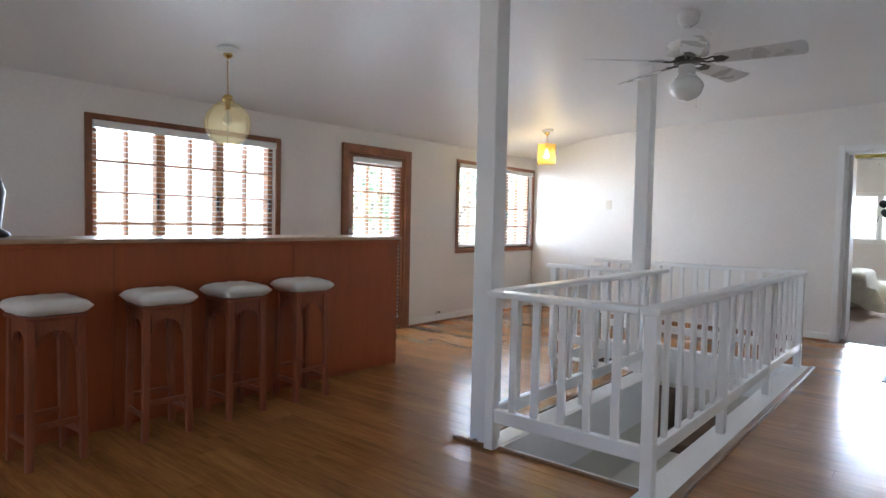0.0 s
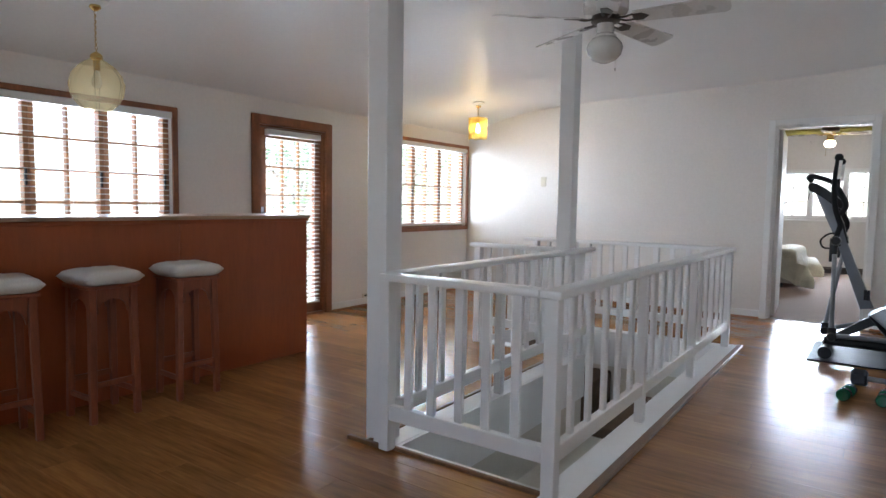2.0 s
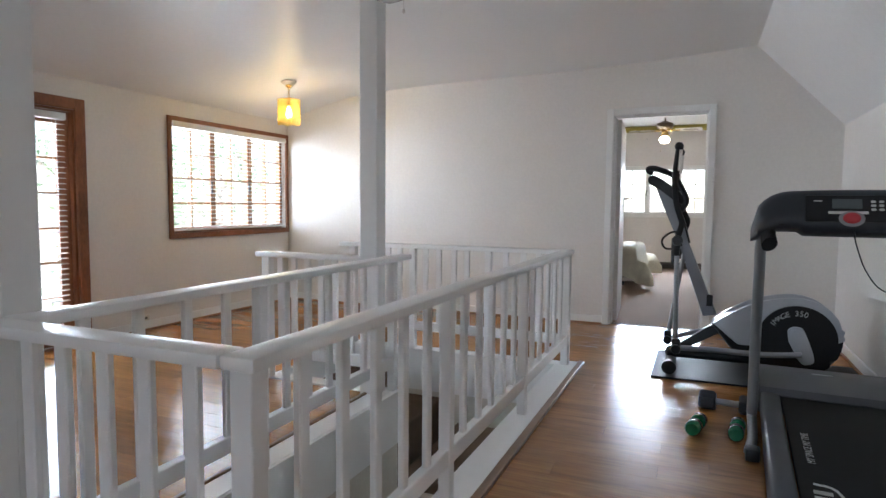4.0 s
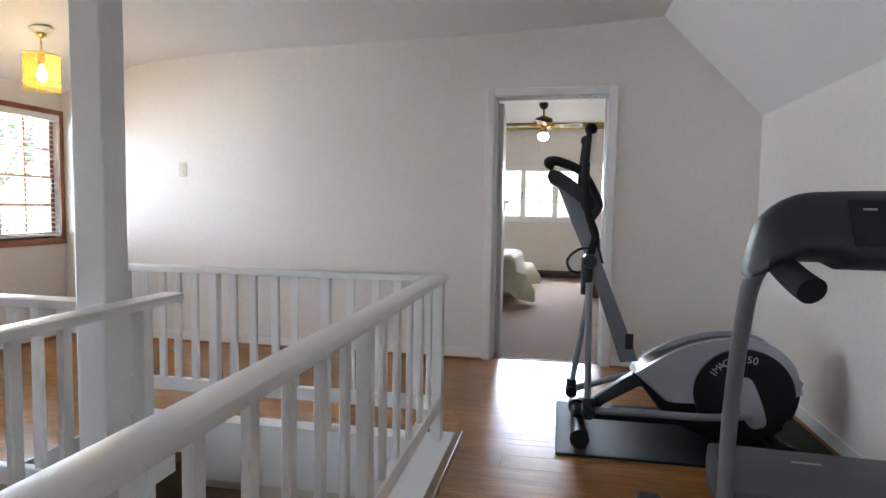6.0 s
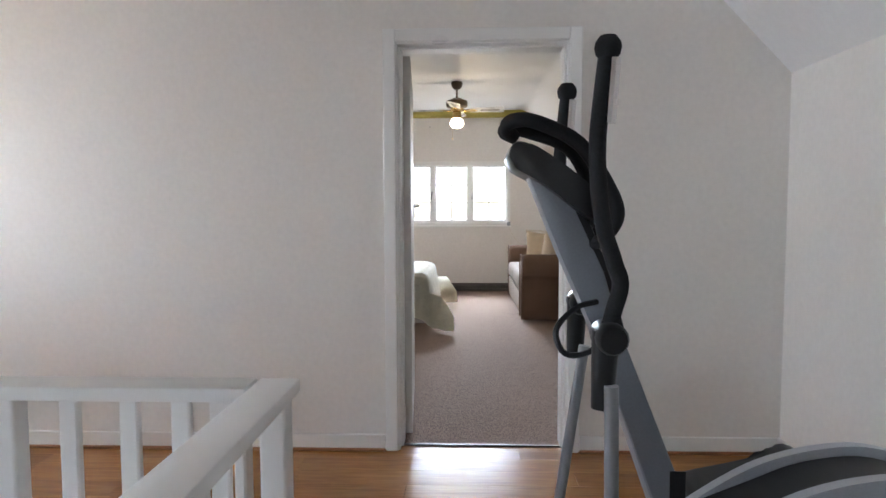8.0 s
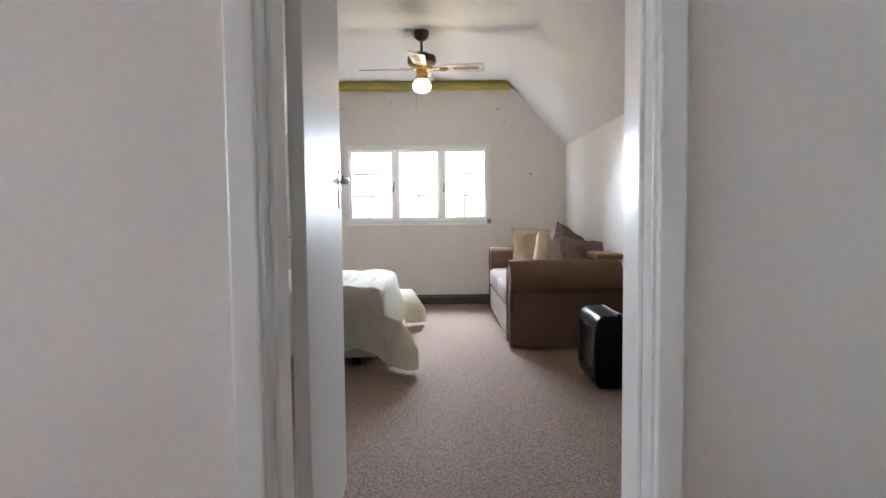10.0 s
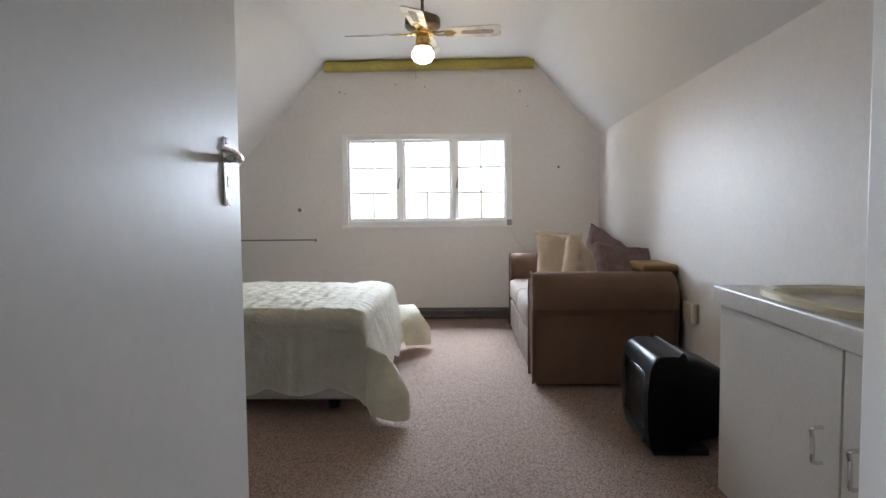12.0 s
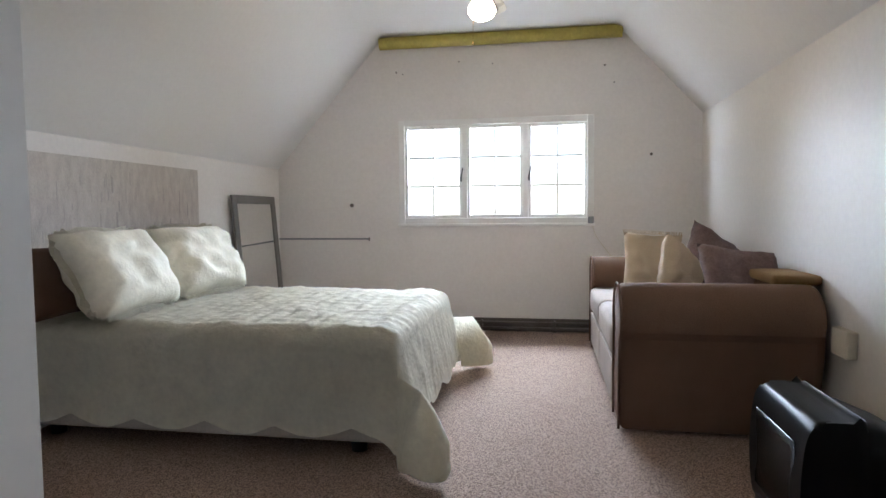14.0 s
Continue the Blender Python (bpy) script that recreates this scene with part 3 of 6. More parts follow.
leaf.matrix_basis = pose(dx0 + 0.004, YP2 + 0.012, 0, 0, 0, 94.0)
bm = boxed((0.8530, -0.046, 1.138), (0.8950, -0.04, 1.293), 0.004)
lathe(bm, [(0.0, 0.033), (0.011, 0.033), (0.011, 0)], m=pose(0.8740, -0.043, 1.246, 90, 0, 0), seg=12)
tube(bm, smooth_path([(0.8820, -0.070, 1.244), (0.8480, -0.076, 1.250), (0.8080, -0.074, 1.254), (0.7630, -0.066, 1.258)]), [0.0105] * 6 + [0.009] * 6 + [0.007] * 7, 10)
lathe(bm, [(0, 0.0015), (0.0065, 0.0015), (0.0065, 0)], m=pose(0.8740, -0.046, 1.148, 90, 0, 0), seg=10)
lathe(bm, [(0, 0.0015), (0.0065, 0.0015), (0.0065, 0)], m=pose(0.8740, -0.046, 1.283, 90, 0, 0), seg=10)
part("door_handle", bm, M_CHROME, leaf, "chrome lever handle on a long back plate", smooth="edges")
hole = boxed((0.8705, -0.0475, 1.180), (0.8775, -0.0455, 1.200), 0.001)
lathe(hole, [(0, 0.0015), (0.006, 0.0015), (0.006, 0)], m=pose(0.8740, -0.046, 1.202, 90, 0, 0), seg=12)
part("keyhole", hole, M_BLACK, leaf, "dark keyhole")
part("door_stop", boxed((dx0 + 0.012, YP + 0.06, -0.002), (dx1 - 0.012, YP + 0.075, 0.006)), M_PIPE, fr, "dark metal carpet strip")

# assumed plain window, unseen behind the start of the walk, added for fill light
sx0, sx1, sz0, sz1 = SW_HOLE
sw4 = structure(new("window_4"), "assumed wooden window with plain panes, unseen, added to let light in", "window")
bm = bmesh.new()
for a, b in (((sx0, YB - 0.12, sz0), (sx0 + 0.05, YB - 0.05, sz1)), ((sx1 - 0.05, YB - 0.12, sz0), (sx1, YB - 0.05, sz1)),
             ((sx0 + 0.05, YB - 0.12, sz0), (sx1 - 0.05, YB - 0.05, sz0 + 0.05)), ((sx0 + 0.05, YB - 0.12, sz1 - 0.05), (sx1 - 0.05, YB - 0.05, sz1))):
    box(bm, a, b, 0.003)
for k in (1, 2):
    xm = sx0 + (sx1 - sx0) * k / 3
    box(bm, (xm - 0.03, YB - 0.115, sz0 + 0.05), (xm + 0.03, YB - 0.055, sz1 - 0.05), 0.003)
part("window_frame", bm, M_FRAME, sw4)
for k in range(3):
    xa, xb = sx0 + (sx1 - sx0) * k / 3 + 0.03 + 0.02 * (k == 0), sx0 + (sx1 - sx0) * (k + 1) / 3 - 0.03 - 0.02 * (k == 2)
    o = part("pane", boxed((xa, YB - 0.088, sz0 + 0.05), (xb, YB - 0.084, sz1 - 0.05)), M_GLASS, sw4)
    o.visible_shadow = False

# casement window in the bedroom
bx0, bx1, bz0, bz1 = BW
bw = structure(new("window_3"), "white painted three-light casement window with thin glazing bars", "window")
fy0, fy1 = YF + 0.0, YF + 0.07
bm = bmesh.new()
t = 0.055
for a, b in (((bx0, fy0 - 0.008, bz0), (bx0 + t, fy1, bz1)), ((bx1 - t, fy0 - 0.008, bz0), (bx1, fy1, bz1)), ((bx0 + t, fy0 - 0.008, bz0), (bx1 - t, fy1, bz0 + t)), ((bx0 + t, fy0 - 0.008, bz1 - t), (bx1 - t, fy1, bz1))):
    box(bm, a, b, 0.005, 2)
M1, M2 = -1.178, -0.629
for x in (M1, M2):
    box(bm, (x - 0.026, fy0 - 0.004, bz0 + t), (x + 0.026, fy1, bz1 - t), 0.004)
part("window_frame", bm, M_WHITE, bw)
part("window_sill", boxed((bx0 - 0.01, fy0 - 0.02, bz0 - 0.022), (bx1 + 0.01, fy0 - 0.001, bz0 + 0.004), 0.004), M_WHITE, bw)
for a0, a1 in ((bx0 + t, M1 - 0.022), (M1 + 0.022, M2 - 0.022), (M2 + 0.022, bx1 - t)):
    s = 0.028
    bm = bmesh.new()
    for a, b in (((a0, fy0 + 0.015, bz0 + t), (a0 + s, fy1 - 0.01, bz1 - t)), ((a1 - s, fy0 + 0.015, bz0 + t), (a1, fy1 - 0.01, bz1 - t)), ((a0 + s, fy0 + 0.015, bz0 + t), (a1 - s, fy1 - 0.01, bz0 + t + s)), ((a0 + s, fy0 + 0.015, bz1 - t - s), (a1 - s, fy1 - 0.01, bz1 - t))):
        box(bm, a, b, 0.003)
    so = part("casement", bm, M_WHITE, bw)
    g0, g1, h0, h1 = a0 + s, a1 - s, bz0 + t + s, bz1 - t - s
    bm = bmesh.new()
    xm = (g0 + g1) / 2
    box(bm, (xm - 0.008, fy0 + 0.025, h0), (xm + 0.008, fy1 - 0.02, h1))
    for r in (1, 2):
        z = h0 + (h1 - h0) * r / 3
        box(bm, (g0, fy0 + 0.025, z - 0.008), (xm - 0.008, fy1 - 0.02, z + 0.008))
        box(bm, (xm + 0.008, fy0 + 0.025, z - 0.008), (g1, fy1 - 0.02, z + 0.008))
    part("glazing_bar", bm, M_WHITE, so)
    for c in (0, 1):
        for r in range(3):
            p = part("pane", boxed((g0 if c == 0 else xm, fy0 + 0.043, h0 + (h1 - h0) * r / 3), (xm if c == 0 else g1, fy0 + 0.047, h0 + (h1 - h0) * (r + 1) / 3)), M_GLASS, so)
            p.visible_shadow = False
for x in (M1 - 0.03, M2 + 0.03):
    bm = boxed((x - 0.007, fy0 - 0.012, 1.36), (x + 0.007, fy0 + 0.015, 1.41), 0.003)
    tube(bm, [(x, fy0 - 0.01, 1.40), (x + 0.012, fy0 - 0.02, 1.45), (x + 0.016, fy0 - 0.022, 1.48)], 0.006, 8)
    part("window_catch", bm, M_BLACK, bw, "small black casement catch")

# skirtings
def skirting(name, a, b, material=M_WHITE):
    return structure(part(name, boxed(a, b, 0.004), material), "white painted skirting board", "baseboard")


skirting("baseboard_west", (XL, DOOR_HOLE[1] + 0.07, 0), (XL + 0.015, YP - 0.016, 0.085))
skirting("baseboard_west_near", (XL, YB, 0), (XL + 0.015, DOOR_HOLE[0] - 0.07, 0.085))
skirting("baseboard_partition", (XL, YP - 0.015, 0), (-1.108, YP, 0.085))
skirting("baseboard_partition_end", (-0.134, YP - 0.015, 0), (XR - 0.016, YP, 0.085))
skirting("baseboard_east", (XR - 0.015, YB, 0), (XR, YP, 0.085))
qr = structure(new("quadrant_trim"), "thin oak quadrant strip along the foot of the skirtings", "trim")
for a, b in (((XL + 0.015, DOOR_HOLE[1] + 0.07, 0), (XL + 0.03, YP - 0.03, 0.016)), ((XL + 0.03, YP - 0.03, 0), (-1.108, YP - 0.015, 0.016)), ((-0.134, YP - 0.03, 0), (XR - 0.03, YP - 0.015, 0.016)), ((XR - 0.03, YB, 0), (XR - 0.015, YP - 0.03, 0.016))):
    part("strip", boxed(a, b, 0.004), M_CASEMENT, qr)

# pillars
def pillar(at, w, top):
    p = structure(part("pillar", boxed((-w / 2, -w / 2, 0), (w / 2, w / 2, top), 0.006, 2), M_WHITE), "square white painted pillar up to the ceiling", "pillar")
    p.location = at
    return p


pillar((-2.073, 2.903, 0.0), 0.120, 2.52)
pillar((-2.072, 5.03, 0.0), 0.116, 2.52)

# outdoors
structure(part("ground", boxed((-300, -300, -3.2), (300, 300, -3.0)), mat("dry_garden_ground", (0.30, 0.27, 0.2), 0.9, scale=0.3, grain=6, amount=0.2)), "pale dry garden ground reaching far off", "ground")

# ---- stair balustrades ----
def baluster_mesh(h0, h1, w=0.042, d=0.022):
    bm = boxed((-w / 2, -d / 2, h0), (w / 2, d / 2, h1), 0.004)
    for f in bm.faces:
        f.smooth = False
    return bm


def balustrade(name, label, a, b, posts, balusters, ends=(True, True), over=(0.04, 0.04), low=0.16, top=0.85):
    """A white railing from a to b in plan; posts and balusters at shares of its length."""
    va, vb = Vector((*a, 0)), Vector((*b, 0))
    n = (vb - va).length
    t = thing(name, (*a, 0.0), label, "balustrade", "stair balustrades", math.degrees(math.atan2((vb - va).y, (vb - va).x)))
    bm = boxed((-over[0], -0.045, top - 0.032), (n + over[1], 0.045, top), 0.006, 2)
    part("handrail", bm, M_WHITE, t, "wide white painted handrail, paint worn on its edges", smooth="edges")
    part("bottom_rail", boxed((0, -0.02, low), (n, 0.02, low + 0.07), 0.004), M_WHITE, t)
    ps = [0.0] * ends[0] + list(posts) + [n] * ends[1]
    for s in ps:
        w = 0.029 if s in (0.0, n) else 0.025
        part("post", boxed((s - w, -w, 0.012), (s + w, w, top - 0.031), 0.006, 2), M_WHITE, t)
    first = None
    for s in balusters:
        if first is None:
            o = part("baluster", baluster_mesh(low + 0.03, top - 0.03), M_WHITE, t)
            first = o.data
        else:
            o = new("baluster", first)
            o.parent = t
        o.matrix_basis = pose(s, random.uniform(-0.002, 0.002), 0, 0, random.uniform(-0.25, 0.25), 0)
    return t


def spaced(marks, count):
    return [a + (b - a) * (k + 1) / (count + 1) for a, b in zip(marks, marks[1:]) for k in range(count)]


RX, NY, IX = -1.118, 2.80, -1.972
balustrade("long_balustrade", "long white painted balustrade beside the stairwell", (RX, NY), (RX, 6.18), (1.115, 2.215), spaced([0, 1.115, 2.215, 3.38], 5))
balustrade("near_balustrade", "short white balustrade across the end of the stairwell beside the pillar", (-1.96, NY), (RX - 0.03, NY), (), (0.128, 0.258, 0.408, 0.542, 0.682), (True, False), (0.02, -0.018))
balustrade("inner_balustrade", "white balustrade along the inner side of the stairwell", (IX, NY + 0.05), (IX, 5.25), (1.02, 2.25), spaced([0, 1.02], 4) + spaced([1.02, 2.25], 6), (False, False), (0.0, 0.03))
balustrade("far_balustrade", "white balustrade between the stairwell and the partition wall", (-2.90, 6.18), (RX - 0.04, 6.18), (0.551, 1.186), (0.135, 0.234, 0.329, 0.432, 0.663, 0.779, 0.903, 1.014, 1.32, 1.455, 1.57, 1.66), (True, False), (0.12, -0.012))
balustrade("corner_balustrade", "short white balustrade from the pillar beside the top steps", (-2.86, 5.03), (-2.135, 5.03), (), spaced([0, 0.725], 6), (True, False), (0.07, 0.0))

# ---- bar counter and stools ----
bar = thing("bar_counter", (-3.735, 3.903, 0), "long mahogany-veneered bar counter with a thin light-edged top", "bar counter")
for y0, y1 in ((-1.06, 0.0), (-2.28, -1.062), (-3.5, -2.282), (-4.7, -3.502)):
    part("front_panel", boxed((-0.022, y0, 0.0), (0.0, y1, 1.046), 0.0015), M_BAR, bar)
part("end_panel", boxed((-0.50, -0.024, 0.0), (-0.023, -0.001, 1.046), 0.002), M_BAR, bar)
part("worktop", boxed((-0.56, -4.7, 1.047), (0.022, 0.02, 1.071), 0.005, 2), mat("worn_bar_top", (0.40, 0.25, 0.15), 0.3, scale=3, grain=20, amount=0.15, stretch=(4, 1, 4)), bar, "thin bar top with a pale worn edge")
part("top_moulding", boxed((0.0, -4.7, 1.023), (0.010, 0.01, 1.0465), 0.003), M_BAR, bar)
part("plinth", boxed((-0.48, -4.7, 0.0), (-0.30, -0.03, 0.08)), M_BAR, bar)
mon = thing("desk_speaker", (-3.96, 1.03, 1.071), "black rounded loudspeaker standing on the bar top", "loudspeaker")
bm = bmesh.new()
lathe(bm, [(0.0, 0.0), (0.10, 0.0), (0.115, 0.012), (0.11, 0.03), (0.085, 0.05), (0.09, 0.12), (0.10, 0.24), (0.085, 0.32), (0.05, 0.36), (0.0, 0.37)])
bmesh.ops.scale(bm, vec=(0.8, 1.45, 1.0), verts=bm.verts)
part("body", bm, M_BLACK, mon, smooth=True)


def stool():
    st = thing("bar_stool", (0, 0, 0), "reddish wooden bar stool with padded white vinyl seat", "bar stool", "stools at the bar")
    h = 0.722
    bm = bmesh.new()
    pillow_shape(bm, 0.37, 0.37, 0.085, 16, Matrix.Translation((0, 0, h + 0.038)), puff=0.28, wrinkle=0.008)
    part("cushion", bm, M_VINYL, st, "padded white vinyl cushion", smooth=True)
    part("seat_board", boxed((-0.165, -0.165, h - 0.018), (0.165, 0.165, h), 0.006, 2), M_STOOL, st)
    for sx in (-1, 1):
        for sy in (-1, 1):
            # one tapered, splayed leg
            bm2 = bmesh.new()
            quad = lambda o, w, z: [bm2.verts.new((sx * o + dx * w, sy * o + dy * w, z)) for dx, dy in ((-1, -1), (1, -1), (1, 1), (-1, 1))]
            lo, hi = quad(0.142, 0.019, 0.0), quad(0.128, 0.022, h - 0.018)
            bm2.faces.new(lo), bm2.faces.new(hi)
            for k in range(4):
                bm2.faces.new((lo[k], lo[(k + 1) % 4], hi[(k + 1) % 4], hi[k]))
            bmesh.ops.bevel(bm2, geom=bm2.edges[:], offset=0.003, segments=1, affect="EDGES")
            part("leg", bm2, M_STOOL, st)
    for k in range(4):
        # arched apron and stretchers on each side
        arch = [(-0.106, h - 0.019)] + [(-0.106 + 0.012, h - 0.15)]
        arch += [(0.090 * math.cos(math.pi - math.pi * i / 10), h - 0.135 + 0.062 * math.sin(math.pi * i / 10)) for i in range(11)]
        arch += [(0.106 - 0.012, h - 0.15), (0.106, h - 0.019)]
        bm = prism(bmesh.new(), arch, -0.010, 0.010)
        o = part("apron", bm, M_STOOL, st)
        o.matrix_basis = pose(0, 0, 0, 0, 0, 90 * k) @ pose(0, 0.131, 0)
        z = 0.20 if k % 2 else 0.13
        r = 0.142 - 0.014 * z / h
        o = part("stretcher", boxed((-r + 0.018, -0.010, z - 0.014), (r - 0.018, 0.010, z + 0.014), 0.003), M_STOOL, st)
        o.matrix_basis = pose(0, 0, 0, 0, 0, 90 * k) @ pose(0, r, 0)
    slim = Matrix.Diagonal((0.84, 0.84, 1, 1))
    for o in st.children:
        o.data.transform(slim)
        o.matrix_basis.translation = slim @ o.matrix_basis.translation
    return st


s0 = stool()
s0.matrix_basis = pose(-3.50, 1.215, 0, 0, 0, 3)
for at, turn in (((-3.50, 1.765), -4), ((-3.51, 2.245), 2), ((-3.51, 2.745), -3)):
    copy_thing(s0, pose(*at, 0, 0, 0, turn))

# ---- lamps and ceiling fans ----
M_AMBER = glass("amber_glass", (0.94, 0.85, 0.64), 0.14, 1.0)
M_LITAMBER = glass("lit_amber_glass", (0.95, 0.82, 0.42), 0.14, 0.7)
M_OPAL = mat("opal_glass", (0.66, 0.64, 0.60), 0.12, amount=0.03, bump=0, spec=0.6)
M_FANWHITE = mat("white_fan_enamel", (0.62, 0.595, 0.56), 0.28, scale=6, amount=0.05, bump=0)
M_BULB = glow("warm_bulb", (1.0, 0.74, 0.36), 14.0)
M_OPALLIT = glow("lit_opal_globe", (1.0, 0.83, 0.58), 5.0)


def pendant_top(t, ceil, shade_top):
    bm = bmesh.new()
    lathe(bm, [(0, ceil), (0.075, ceil), (0.078, ceil - 0.012), (0.06, ceil - 0.03), (0.032, ceil - 0.036)])
    part("ceiling_rose", bm, M_WHITE, t, smooth="edges")
    bm = bmesh.new()
    lathe(bm, [(0.03, ceil - 0.036), (0.034, ceil - 0.05), (0.02, ceil - 0.062), (0.008, ceil - 0.07), (0, ceil - 0.072)])
    part("brass_cup", bm, M_BRASS, t, "polished brass cup", smooth="edges")
    bm = bmesh.new()
    z, k = ceil - 0.07, 0
    while z > shade_top:
        ring = [(0.007 * math.cos(a * math.pi / 5), 0, z - 0.012 + 0.012 * math.sin(a * math.pi / 5)) for a in range(11)]
        ring = [(p[0], 0, p[2]) if k % 2 else (0, p[0], p[2]) for p in ring]
        tube(bm, ring, 0.0022, 5)
        z -= 0.017
        k += 1
    part("chain", bm, M_BRASS, t, smooth=True)
    bm = bmesh.new()
    tube(bm, [(0.004, 0.004, ceil - 0.06), (0.006, 0.003, (ceil + shade_top) / 2), (0, 0, shade_top)], 0.003, 6)
    part("flex", bm, M_WHITE, t, smooth=True)


p1 = thing("pendant_lamp", (-4.06, 2.51, -0.018), "unlit pendant lamp with a ribbed amber glass globe on a chain", "pendant lamp")
pendant_top(p1, 2.394, 2.05)
prof = [(0.028, 2.06), (0.030, 2.045), (0.05, 2.03), (0.095, 2.0), (0.140, 1.945), (0.158, 1.885), (0.148, 1.82), (0.115, 1.765), (0.075, 1.735), (0.06, 1.728)]
bm = lathe(bmesh.new(), prof, seg=48)
for v in bm.verts:
    a = math.atan2(v.co.y, v.co.x)
    k = 1 - 0.06 * (1 - abs(math.cos(4 * a))) ** 2
    v.co.x *= k
    v.co.y *= k
o = part("globe", bm, M_AMBER, p1, "ribbed amber glass globe", smooth=True)
bm = bmesh.new()
for k in range(6):
    a = math.pi * (k + 0.5) / 3
    tube(bm, smooth_path([((r * 0.955 + 0.001) * math.cos(a), (r * 0.955 + 0.001) * math.sin(a), z) for r, z in prof[1:]], 3), 0.0016, 5)
part("seam", bm, mat("dark_lead_seam", (0.16, 0.13, 0.05), 0.4, 0.4, amount=0.1), p1, "dark seams between the glass ribs", smooth=True)
bm = lathe(bmesh.new(), [(0, 2.075), (0.02, 2.075), (0.034, 2.06), (0.036, 2.045), (0.018, 2.03), (0.018, 1.97), (0, 1.97)])
part("lamp_holder", bm, M_BRASS, p1, "brass lamp holder", smooth="edges")
bm = lathe(bmesh.new(), [(0.012, 1.972), (0.016, 1.95), (0.028, 1.915), (0.03, 1.89), (0.02, 1.868), (0, 1.862)], seg=16)
part("bulb", bm, M_OPAL, p1, "unlit pearl bulb", smooth=True)

p2 = thing("pendant_lamp", (-4.06, 6.87, 0.006), "lit pendant lamp with a cylindrical amber glass shade", "pendant lamp")
pendant_top(p2, 2.370, 2.20)
for k in range(12):
    a0, a1 = 2 * math.pi * k / 12, 2 * math.pi * (k + 0.94) / 12
    pts = [(0.112 * math.cos(a0 + (a1 - a0) * i / 4), 0.112 * math.sin(a0 + (a1 - a0) * i / 4)) for i in range(5)]
    pts += [(0.107 * math.cos(a1 + (a0 - a1) * i / 4), 0.107 * math.sin(a1 + (a0 - a1) * i / 4)) for i in range(5)]
    o = part("glass_strip", prism(bmesh.new(), pts, 1.94 + 0.008 * (k % 2), 2.185, "z"), M_LITAMBER, p2, "amber glass strip of the drum shade", smooth="edges")
    o.visible_shadow = False
for z in (2.185, 2.0):
    bm = bmesh.new()
    tube(bm, [(0.115 * math.cos(2 * math.pi * i / 32), 0.115 * math.sin(2 * math.pi * i / 32), z) for i in range(33)], 0.004, 6)
    part("shade_ring", bm, M_BRASS, p2, "thin brass ring", smooth=True)
bm = bmesh.new()
for k in range(3):
    a = 2 * math.pi * k / 3
    tube(bm, [(0, 0, 2.2), (0.113 * math.cos(a), 0.113 * math.sin(a), 2.185)], 0.003, 6)
part("shade_carrier", bm, M_BRASS, p2, "thin brass arms", smooth=True)
bm = lathe(bmesh.new(), [(0, 2.21), (0.02, 2.21), (0.022, 2.15), (0.016, 2.12), (0, 2.12)], seg=16)
part("lamp_holder", bm, M_BRASS, p2, smooth="edges")
bm = lathe(bmesh.new(), [(0.012, 2.12), (0.018, 2.10), (0.03, 2.06), (0.032, 2.035), (0.02, 2.012), (0, 2.006)], seg=16)
o = part("bulb", bm, M_BULB, p2, "glowing warm bulb", smooth=True)
o.visible_shadow = False


def fan_blade(r0, r1, w0, w1, inset=None):
    bm = bmesh.new()
    pts = [(r0, -w0 / 2), (r1 - 0.03, -w1 / 2), (r1 - 0.008, -w1 / 2 + 0.012), (r1, -w1 / 2 + 0.04), (r1, w1 / 2 - 0.04), (r1 - 0.008, w1 / 2 - 0.012), (r1 - 0.03, w1 / 2), (r0, w0 / 2)]
    prism(bm, pts, -0.003, 0.003, "z")
    return bm


